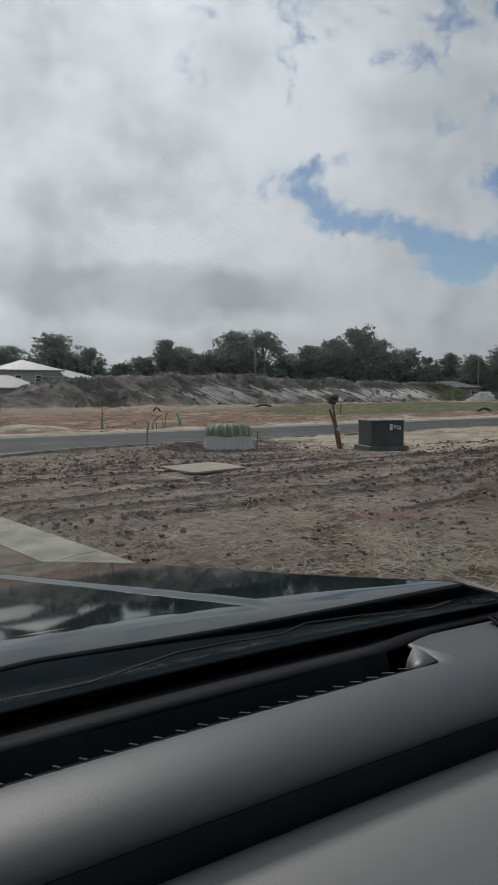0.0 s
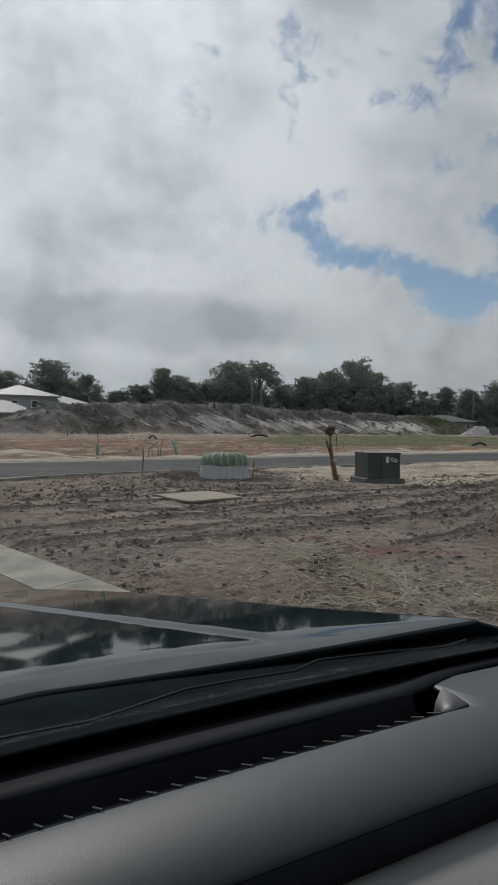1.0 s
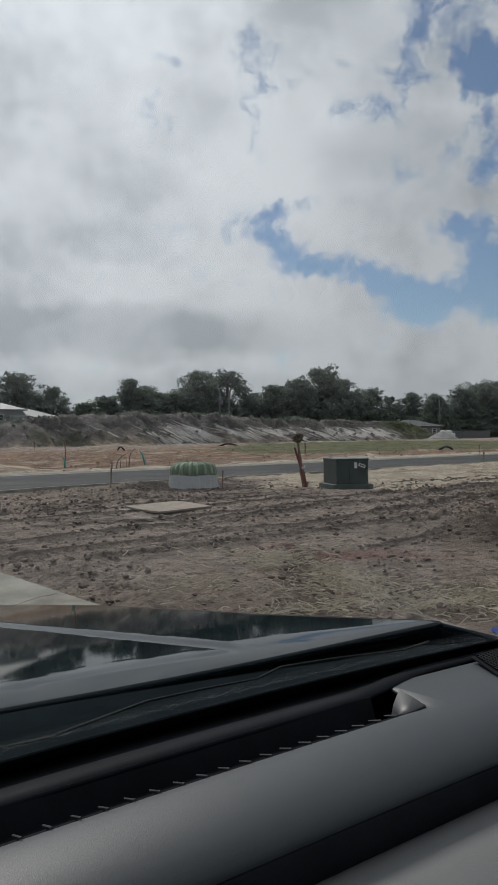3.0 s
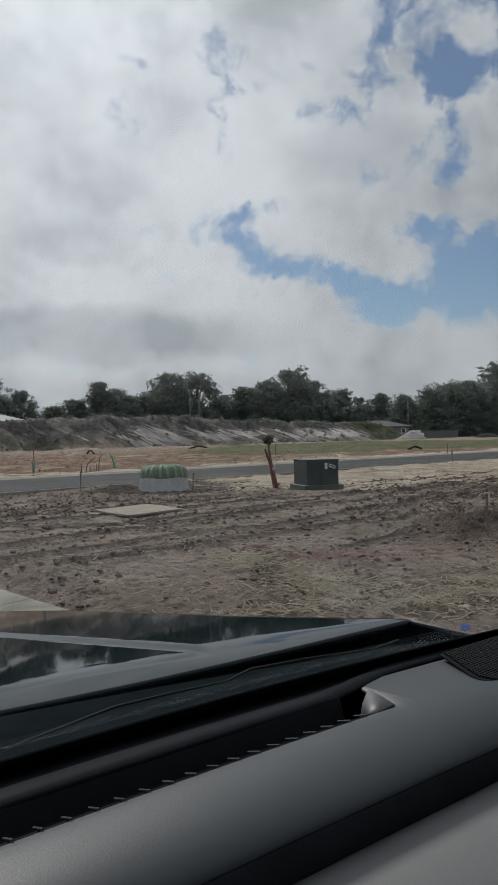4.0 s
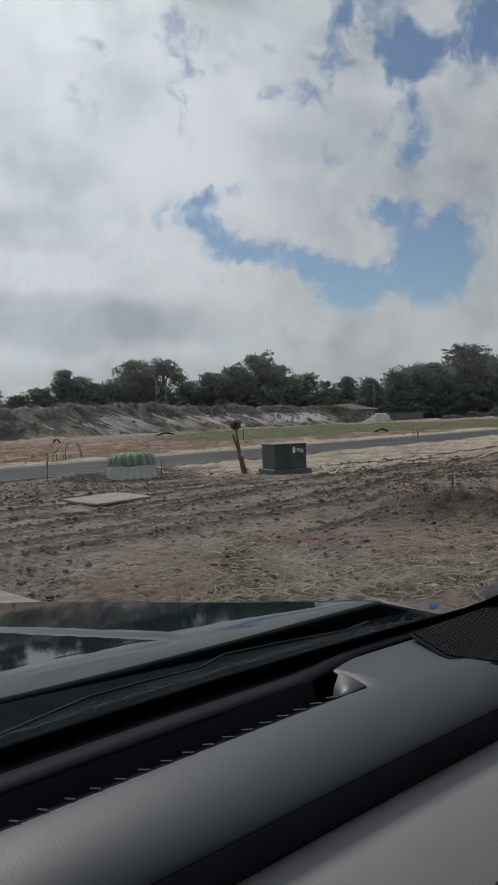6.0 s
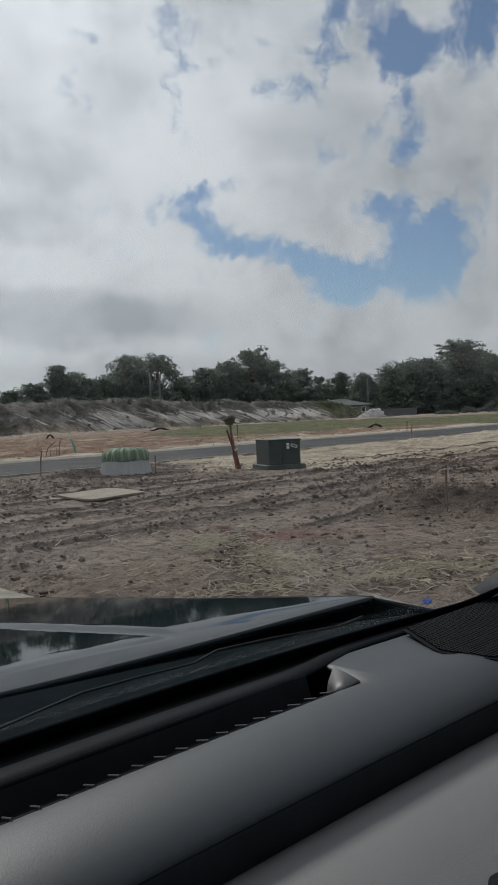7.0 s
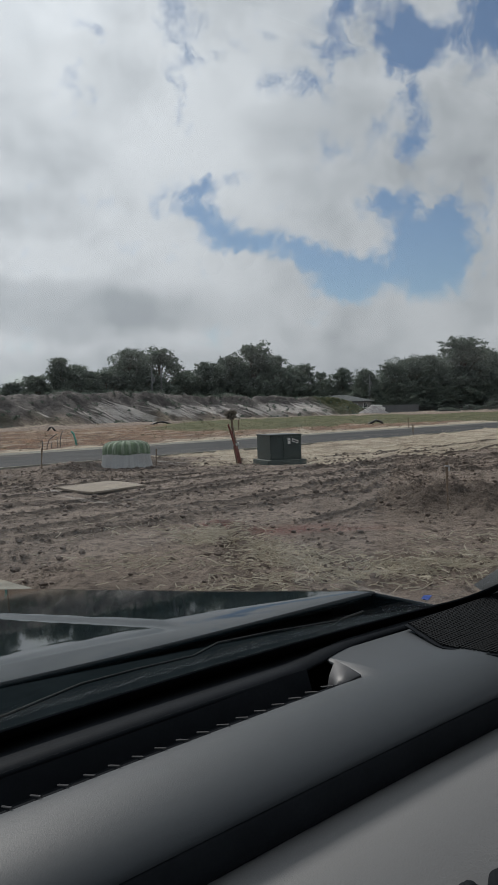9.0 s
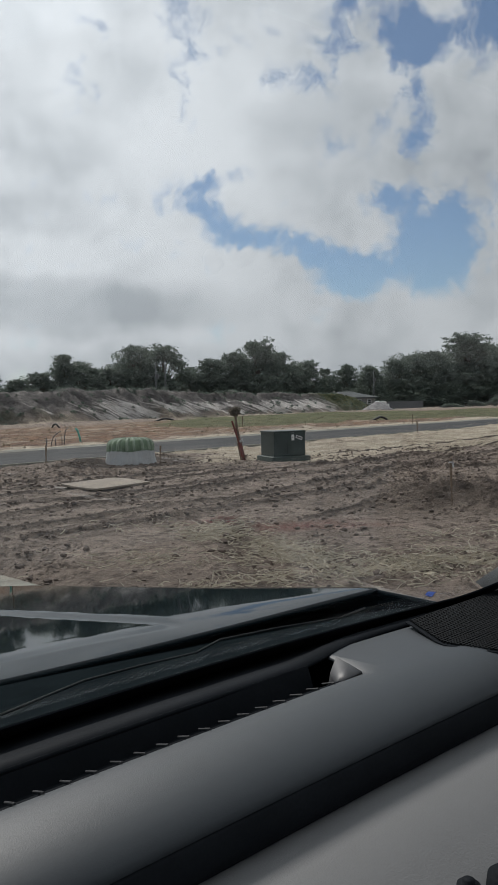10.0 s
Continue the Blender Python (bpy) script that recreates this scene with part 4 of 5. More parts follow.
def build_conduits():
    lab = "grey conduit stub sticking up out of bare sand"
    grp = "conduit stubs"
    bent(-4.68, 33.4, [(0, 0, -0.2), (0, 0, 0.2), (0.0, 0, 0.42)], 0.022, PIPE_GREY, "conduit", lab, "pipe", grp)
    bent(-4.52, 33.5, [(0, 0, -0.2), (0.03, 0, 0.15), (0.12, 0, 0.40), (0.28, 0, 0.55), (0.46, 0, 0.66)], 0.020, PIPE_GREY, "conduit", "thin grey conduit bent over to one side", "pipe", grp)
    bent(-4.32, 33.5, [(0, 0, -0.2), (0, 0, 0.34)], 0.020, PIPE_GREY, "conduit", lab, "pipe", grp)
    bent(-4.05, 33.6, [(0, 0, -0.2), (0, 0, 0.34)], 0.020, PIPE_GREY, "conduit", lab, "pipe", grp)
    bent(-3.97, 33.6, [(0, 0, -0.2), (0.03, 0, 0.3), (0.08, 0, 0.62), (0.18, 0, 0.75)], 0.020, PIPE_GREY, "conduit", lab, "pipe", grp)
    bent(-3.25, 33.9, [(0, 0, -0.2), (-0.06, 0, 0.2), (-0.14, 0, 0.5), (-0.24, 0, 0.62)], 0.045, NET_GREEN, "service_pipe", "teal plastic service pipe leaning out of the sand", "pipe", "teal service pipes")
    bent(-6.80, 33.6, [(0, 0, -0.2), (0, 0, 0.1), (-0.02, 0, 0.42), (-0.1, 0, 0.5)], 0.045, NET_GREEN, "service_pipe", "teal plastic service pipe beside a tall stake", "pipe", "teal service pipes")
    stake(-6.72, 33.5, 1.25, (0, -3), w=0.05)
    stake(-2.68, 18.87, 0.55, (2, 1))
    stake(0.12, 19.3, 0.45, (0, 3))
    flagged = stake(3.86, 9.35, 0.62, (0, -1.5), w=0.034, label="thin wooden stake with white ribbon in dark clods")
    part("ribbon", box_bm(0.05, 0.028, 0.02, 0.003, (0, 0, 0.66)), CLOTH_WHITE, flagged)
    part("ribbon", box_bm(0.035, 0.004, 0.07, 0.0, (0.035, 0, 0.60)), CLOTH_WHITE, flagged)
    stake(6.2, 52.5, 0.8, w=0.1)
    stake(11.7, 32.3, 0.5, w=0.06)
    stake(16.0, 45.0, 0.7, w=0.07)
    stake(-21.0, 62.0, 0.8, w=0.09)
    stake(-16.0, 66.0, 0.8, w=0.09)
    # dark drain pipes curving out of the ground far off
    for x, y, r, w, ang in ((17.6, 56.9, 0.09, 0.78, 20), (1.1, 76.0, 0.10, 1.1, 10), (-8.6, 67.0, 0.08, 0.4, 0)):
        z = zat(x, y)
        top = thing("drain_hose", pose(x, y, z, 0, 0, ang), "black corrugated drain hose arching out of the ground", "hose", "black drain hoses")
        pts = [(-w + 2 * w * k / 14, 0.15 * math.sin(k), -0.12 + (0.45 if w < 1.0 else 0.32) * math.sin(math.pi * k / 14)) for k in range(15)]
        part("hose", tube_bm(pts, r, 10), PIPE_BLACK, top, smooth=True)
    x, y = 1.92, 5.06
    top = thing("plastic_scrap", pose(x, y, zat(x, y), 0, 0, 30), "scrap of crumpled blue plastic on the soil", "litter")
    bm = bmesh.new()
    bmesh.ops.create_grid(bm, x_segments=8, y_segments=6, size=0.5, matrix=Matrix.Diagonal((0.08, 0.045, 1, 1)))
    for v in bm.verts:
        v.co.z = 0.012 + 0.012 * math.sin(v.co.x * 60 + v.co.y * 40)
    bmesh.ops.solidify(bm, geom=bm.faces[:], thickness=0.004)
    part("sheet", bm, BLUE, top)


def scatter_clods():
    """Loose clods of soil over the lot, one joined heap."""
    rng = np.random.default_rng(11)
    base = bmesh.new()
    bmesh.ops.create_icosphere(base, subdivisions=1, radius=1.0)
    co = np.array([v.co for v in base.verts])
    tri = np.array([[v.index for v in f.verts] for f in base.faces])
    base.free()
    x, y = rng.uniform(-6, 12, 90000), rng.uniform(4.5, 22, 90000)
    u, n = to_un(x, y)
    keep = (in_streets(u, n) > 0.2) & (n < 18)
    dens = 0.10 + 0.9 * step(fbm(x * 0.5, y * 0.5, 3, 9), -0.05, 0.35) + bump_at(x, y, 4.6, 10.2, 1.7, 1.4) + 1.2 * bump_at(x, y, -1.2, 18.9, 2.4, 0.8) + 0.9 * bump_at(x, y, 0.9, 16.2, 1.1, 0.3) + 0.6 * bump_at(x, y, -3.1, 15.3, 1.8, 1.2)
    for pts, w in RUTS:
        d, s = along(x, y, pts)
        dens = np.maximum(dens, 0.9 * np.exp(-((d - w) / 0.15) ** 2))
    keep &= rng.random(len(x)) < dens * 0.30
    x, y = x[keep], y[keep]
    size = 0.009 + 0.034 * rng.random(len(x)) ** 5 + 0.016 * (rng.random(len(x)) > 0.99)
    z = height(x, y)
    verts, faces = [], []
    for k in range(len(x)):
        jig = co * (0.65 + 0.7 * rng.random((len(co), 1))) * size[k] * np.array([1.2, 1.0, 0.75])
        c, s = math.cos(k), math.sin(k)
        verts.append(np.stack([jig[:, 0] * c - jig[:, 1] * s + x[k], jig[:, 0] * s + jig[:, 1] * c + y[k], jig[:, 2] + z[k] + size[k] * 0.3], 1))
        faces.append(tri + k * len(co))
    ob = raw("soil_clods", np.concatenate(verts).tolist(), np.concatenate(faces).tolist(), CLOD)
    tagged(ob, "loose brown clods of soil scattered over the lot", "soil", kind="stuff")


def scatter_straw():
    """Thin bent stalks of straw in patches."""
    rng = np.random.default_rng(12)
    patches = [(1.25, 6.7, 0.5, 0.5, 420), (2.0, 6.0, 0.75, 0.4, 620), (0.62, 8.2, 0.35, 0.4, 300), (1.15, 7.5, 0.25, 0.45, 230), (2.7, 6.3, 0.5, 0.35, 260), (-0.1, 6.9, 0.8, 0.5, 110), (1.1, 5.7, 1.5, 0.3, 300), (0.3, 8.9, 1.0, 0.5, 110), (3.3, 7.3, 0.8, 0.4, 90), (0.8, 8.7, 0.25, 0.15, 120)]
    verts, faces = [], []
    for cx, cy, rx, ry, count in patches:
        count = int(count * 1.05)
        x, y = rng.normal(cx, rx * 0.6, count), rng.normal(cy, ry * 0.6, count)
        z = height(x, y) + rng.uniform(0.004, 0.03, count)
        a, length = rng.uniform(0, 6.283, count), rng.uniform(0.04, 0.17, count)
        lift, w = rng.uniform(-0.1, 0.35, count), rng.uniform(0.0020, 0.0052, count)
        for k in range(count):
            dx, dy = math.cos(a[k]) * length[k] / 2, math.sin(a[k]) * length[k] / 2
            px, py = -math.sin(a[k]) * w[k], math.cos(a[k]) * w[k]
            i = len(verts)
            mz = z[k] + 0.012
            for t, zz in ((-1, z[k]), (0, mz), (1, z[k] + lift[k] * length[k])):
                bx, by = x[k] + dx * t + (0.012 * math.sin(k) if t == 0 else 0), y[k] + dy * t
                verts += [(bx - px, by - py, zz), (bx + px, by + py, zz), (bx, by, zz + 2 * w[k])]
            for j in (0, 3):
                for p, q in ((0, 1), (1, 2), (2, 0)):
                    faces.append((i + j + p, i + j + q, i + j + 3 + q, i + j + 3 + p))
    ob = raw("straw", verts, faces, STRAW)
    tagged(ob, "pale dry straw stalks strewn over bare soil", "straw", kind="stuff")


def scatter_weeds():
    """Sparse weeds on top of the bank and tufts in the far grass."""
    rng = np.random.default_rng(13)
    clumps = []
    for _ in range(520):
        u = rng.uniform(34, 122)
        n = rng.uniform(83.0, 88)
        x, y = to_xy(u, n)
        clumps.append((x, y, zat(x, y) + 0.05, rng.uniform(0.12, 0.5)))
    for _ in range(160):
        u = rng.uniform(36, 122)
        n = rng.uniform(77, 82)
        x, y = to_xy(u, n)
        clumps.append((x, y, zat(x, y) + 0.05, rng.uniform(0.15, 0.45)))
    verts, faces = leaf_cloud(rng, clumps, 26, 0.12, 0.7)
    tagged(raw("bank_weeds", verts, faces, LEAF), "scrubby weeds growing on the dark sand bank", "weeds", kind="stuff")


def scatter_field():
    """Dry weed tufts and lumps over the open field beyond the road."""
    rng = np.random.default_rng(17)
    clumps = []
    u, n = rng.uniform(14, 105, 900), MAIN_FAR + 1.5 + 48 * rng.random(900) ** 1.2
    x, y = to_xy(u, n)
    z = height(x, y)
    size = 0.03 + 0.12 * rng.random(900) ** 3
    for k in range(900):
        clumps.append((x[k], y[k], z[k] + 0.02, size[k]))
    verts, faces = leaf_cloud(rng, clumps, 14, 0.04, 0.45)
    tagged(raw("dry_weeds", verts, faces, LEAF_STRAW), "low dry weeds and lumps over the bare field", "weeds", kind="stuff")


build_transformer()
scatter_field()
build_inlet()
build_post()
build_plywood()
build_conduits()
scatter_clods()
scatter_straw()
scatter_weeds()


# ---- buildings and poles far off ----
def hip_roof(sx, sy, rise, over, thick=0.18):
    """A hipped roof over a plan sx by sy, on z = 0."""
    bm = bmesh.new()
    hx, hy = sx / 2 + over, sy / 2 + over
    ridge = max(0.05, hx - hy)
    low = [bm.verts.new(p) for p in ((-hx, -hy, 0), (hx, -hy, 0), (hx, hy, 0), (-hx, hy, 0))]
    eave = [bm.verts.new(p) for p in ((-hx, -hy, thick), (hx, -hy, thick), (hx, hy, thick), (-hx, hy, thick))]
    a, b = bm.verts.new((-ridge, 0, rise + thick)), bm.verts.new((ridge, 0, rise + thick))
    bm.faces.new(low[::-1])
    for k in range(4):
        bm.faces.new((low[k], low[(k + 1) % 4], eave[(k + 1) % 4], eave[k]))
    bm.faces.new((eave[0], eave[1], b, a))
    bm.faces.new((eave[1], eave[2], b))
    bm.faces.new((eave[2], eave[3], a, b))
    bm.faces.new((eave[3], eave[0], a))
    return bm


def window(parent, x, y, z, w, h, depth=0.06):
    win = part("window", box_bm(w + 0.24, depth, h + 0.24, 0.01, (x, y, z)), WHITE, parent, "white framed window")
    part("pane", box_bm(w, 0.03, h, 0.0, (x, y - depth / 2 - 0.005, z + 0.12)), PANE_DARK, win)
    part("glazing_bar", box_bm(w, 0.03, 0.05, 0.0, (x, y - depth / 2 - 0.012, z + 0.12 + h / 2)), WHITE, win)
    part("sill", box_bm(w + 0.4, 0.16, 0.07, 0.0, (x, y - depth / 2 - 0.03, z - 0.02)), WHITE, win)


def build_houses():
    x, y = to_xy(42.6, 106)
    top = thing("house", pose(x, y, zat(x, y), 0, 0, 36), "two-storey white house with a pale hipped roof", "house")
    part("wall", box_bm(8.4, 8.0, 5.0), STUCCO, top)
    part("roof", hip_roof(8.4, 8.0, 1.55, 0.5), ROOF_PALE, top, m=pose(0, 0, 4.95))
    for wx in (-2.0, 0.9, 3.2):
        window(top, wx, -4.03, 3.35, 0.8, 0.85)
    part("wall", box_bm(9.5, 6.0, 2.4, 0, (-5.4, -5.6, 0)), STUCCO, top, "lower wing")
    part("roof", hip_roof(9.5, 6.0, 1.7, 0.5), ROOF_PALE, top, m=pose(-5.4, -5.6, 2.4))
    part("wall", box_bm(4.0, 3.2, 2.5, 0, (2.1, -5.7, 0)), STUCCO, top)
    part("roof", hip_roof(4.0, 3.2, 1.1, 0.4), ROOF_PALE, top, m=pose(2.1, -5.7, 2.5))
    part("door", box_bm(1.0, 0.08, 2.05, 0, (2.1, -7.33, 0)), WOOD, top)
    x, y = to_xy(47.9, 104.1)
    top = thing("house", pose(x, y, zat(x, y), 0, 0, 36), "pale low-roofed house half hidden behind the bank", "house")
    part("wall", box_bm(7.4, 6.5, 3.9), STUCCO, top)
    part("roof", hip_roof(7.4, 6.5, 1.25, 0.4), ROOF_PALE, top, m=pose(0, 0, 3.9))
    window(top, 1.5, -3.28, 2.4, 0.9, 0.9)
    x, y = to_xy(122.0, 90)
    top = thing("house", pose(x, y, zat(x, y), 0, 0, 12), "low grey-roofed bungalow under the trees", "house")
    part("wall", box_bm(9.5, 7.0, 1.95), WALL_TAN, top)
    part("roof", hip_roof(9.5, 7.0, 1.25, 0.5), ROOF_GREY, top, m=pose(0, 0, 1.95))
    part("chimney", box_bm(0.4, 0.4, 0.7, 0.02, (-2.2, 0.5, 2.8)), WALL_TAN, top)
    for wx in (-3.2, -0.8, 1.4, 3.5):
        window(top, wx, -3.53, 0.75, 0.7, 0.75)
    x, y = to_xy(130.5, 88)
    top = thing("camper_van", pose(x, y, zat(x, y) + 0.30, 0, 0, 20), "white camper parked beside the bungalow", "camper")
    part("body", box_bm(3.4, 1.8, 1.35, 0.2), WHITE, top)
    part("nose", box_bm(1.0, 1.7, 0.8, 0.15, (1.95, 0, 0)), WHITE, top)
    part("window", box_bm(1.0, 0.03, 0.4, 0.0, (-0.6, -0.91, 0.75)), PANE_DARK, top)
    for wx in (-1.1, 1.7):
        part("wheel", tube_bm([(wx, -0.88, 0.0), (wx, 0.88, 0.0)], 0.31, 14), TYRE, top, smooth=True)
    x, y = to_xy(137, 86)
    top = thing("fence", pose(x, y, zat(x, y), 0, 0, 18), "grey wooden board fence below the trees", "fence")
    for k in range(9):
        part("post", box_bm(0.12, 0.12, 1.75, 0, (-4.5 + k * 1.2, 0.1, -0.05)), FENCE, top)
    for k in range(34):
        part("board", box_bm(0.26, 0.03, 1.6 + 0.05 * math.sin(k * 2.1), 0, (-4.5 + k * 0.29, 0, 0)), FENCE, top)


def build_poles():
    for u, n, h, cross in ((129.2, 88, 8.0, True), (73.4, 90, 6.4, True), (75.3, 90, 6.2, False)):
        x, y = to_xy(u, n)
        top = thing("utility_pole", pose(x, y, zat(x, y) - 0.1, 0, 0, 10), "grey wooden utility pole before dark trees", "utility pole", "utility poles")
        part("pole", tube_bm([(0, 0, 0), (0, 0, h / 2), (0.02, 0, h + 0.1)], 0.15, 8, 0.10), FENCE, top, smooth=True)
        if cross:
            part("transformer_can", tube_bm([(0.32, 0, h - 2.2), (0.32, 0, h - 1.4)], 0.22, 12), FENCE, top)
            part("bracket", tube_bm([(-0.9, 0, h - 1.9), (0.2, 0, h - 1.7)], 0.05, 6), FENCE, top)


def build_heaps():
    x, y = to_xy(111.8, 75.5)
    top = thing("gravel_pile", pose(x, y, zat(x, y) - 0.05), "cone of grey gravel dumped in the field", "gravel pile")
    bm = bmesh.new()
    bmesh.ops.create_cone(bm, segments=40, radius1=3.0, radius2=0.25, depth=1.5, cap_ends=True, matrix=Matrix.Translation((0, 0, 0.8)))
    bmesh.ops.subdivide_edges(bm, edges=bm.edges[:], cuts=5, use_grid_fill=True)
    for v in bm.verts:
        v.co += Vector((1, 1, 0.4)) * 0.18 * noise.noise(v.co * 1.3)
    part("heap", bm, GRAVEL, top, smooth=True)
    rng = np.random.default_rng(15)
    for u, n, w, h in ((141, 77, 4.5, 0.7), (151, 77, 5.0, 1.5), (160, 76, 7.0, 2.6), (170, 76, 8.0, 2.4)):
        x, y = to_xy(u, n)
        top = thing("brush_pile", pose(x, y, zat(x, y)), "heap of cut branches and torn-out scrub", "brush pile", "brush piles")
        bm = bmesh.new()
        for _ in range(42):
            a, r = rng.uniform(0, 6.28), w * 0.5 * rng.uniform(0, 1)
            px, py = r * math.cos(a), 0.5 * r * math.sin(a)
            ph = h * (1 - (r / w * 2) ** 2) * rng.uniform(0.3, 1.0)
            ln = rng.uniform(0.8, 2.0)
            d = rng.normal(size=3)
            d /= np.linalg.norm(d)
            tube_bm([(px - d[0] * ln / 2, py - d[1] * ln / 2, max(0, ph - abs(d[2]) * 0.3)), (px, py, ph + 0.05), (px + d[0] * ln / 2, py + d[1] * ln / 2, max(0.03, ph + d[2] * 0.4))], 0.07, 5, 0.02, bm)
        part("branches", bm, FENCE, top)
        clumps = []
        for _ in range(26):
            a, r = rng.uniform(0, 6.28), w * 0.5 * rng.uniform(0, 1)
            clumps.append((r * math.cos(a), 0.5 * r * math.sin(a), 0.15 + 0.7 * h * (1 - (r / w * 2) ** 2) * rng.uniform(0.2, 1), rng.uniform(0.3, 0.7)))
        verts, faces = leaf_cloud(rng, clumps, 60, 0.14)
        raw("leaves", verts, faces, LEAF, top)
    # a slender palm standing clear of the wood
    x, y = to_xy(143.6, 112)
    top = thing("palm_tree", pose(x, y, zat(x, y)), "slender palm with a small round head", "tree")
    part("trunk", tube_bm([(0, 0, -0.2), (0.2, 0, 4), (0.1, 0, 8.4)], 0.22, 8, 0.14), BARK, top, smooth=True)
    verts, faces = leaf_cloud(rng, [(0.1 + 0.7 * math.cos(k), 0.7 * math.sin(k), 9.1 + 0.35 * math.sin(k * 2.3), 0.6) for k in range(9)], 70, 0.3)
    raw("crown", verts, faces, LEAF, top)


build_houses()
build_poles()
build_heaps()


# ---- the parked car round the camera ----
CAR_YAW = 33.5
CAR = thing("car", pose(0.317, 0.21, 0.0, 0, 0, CAR_YAW), "dark glossy car parked on the side street, seen from inside", "car")


def sweep(rows, bottom=None):
    """A skin through rows of points (one row a cross-section), as a bmesh."""
    bm = bmesh.new()
    made = [[bm.verts.new(p) for p in row] for row in rows]
    for r0, r1 in zip(made, made[1:]):
        for a, b, c, d in zip(r0, r0[1:], r1[1:], r1):
            bm.faces.new((a, b, c, d))
    return bm


def thick(bm, t):
    bmesh.ops.recalc_face_normals(bm, faces=bm.faces)
    bmesh.ops.solidify(bm, geom=bm.faces[:], thickness=t)
    return bm


def hood_edge(y):
    """Height of the hood along the car, falling gently to the nose."""
    return 1.031 - 0.131 * (y - 1.1) - 0.10 * max(0.0, (y - 2.80) / 0.25) ** 2


def hood_half(y):
    """Half width of the hood, tapering to a rounded nose."""
    if y > 2.97:
        return 0.416 * math.sqrt(max(0.0, 1 - ((y - 2.97) / 0.10) ** 2)) + 0.02
    return float(np.interp(y, [0.6, 1.08, 1.54, 2.30, 2.70, 2.97], [0.92, 0.910, 0.805, 0.690, 0.56, 0.416]))


def kink(x):
    """Where the flat rear band of the hood meets its falling main face."""
    return 1.40 - 0.30 * (abs(x) / 0.887) ** 1.9


def hood_rear(x):
    return 1.225 - 0.17 * (abs(x) / 0.887) ** 1.2


def hood_z(x, y):
    """The hood: nearly flat, a swage line on each side, a flatter band at its rear."""
    ax = abs(x)
    k = kink(x)
    line = 0.478 - 0.18 * (max(y, k) - 1.388)
    z = hood_edge(max(y, k))
    z -= 0.007 * float(step(np.array(ax), line + 0.012, line - 0.012)) * min(1.0, max(0.0, 1 - (k - y) / 0.10))
    s = max(0.0, k - y)
    z += 0.070 * s - 0.30 * s * s
    return z


def bow(x):
    """How far the line of the windscreen's foot falls back from the middle."""
    return -0.05 * (x / 0.735) ** 2


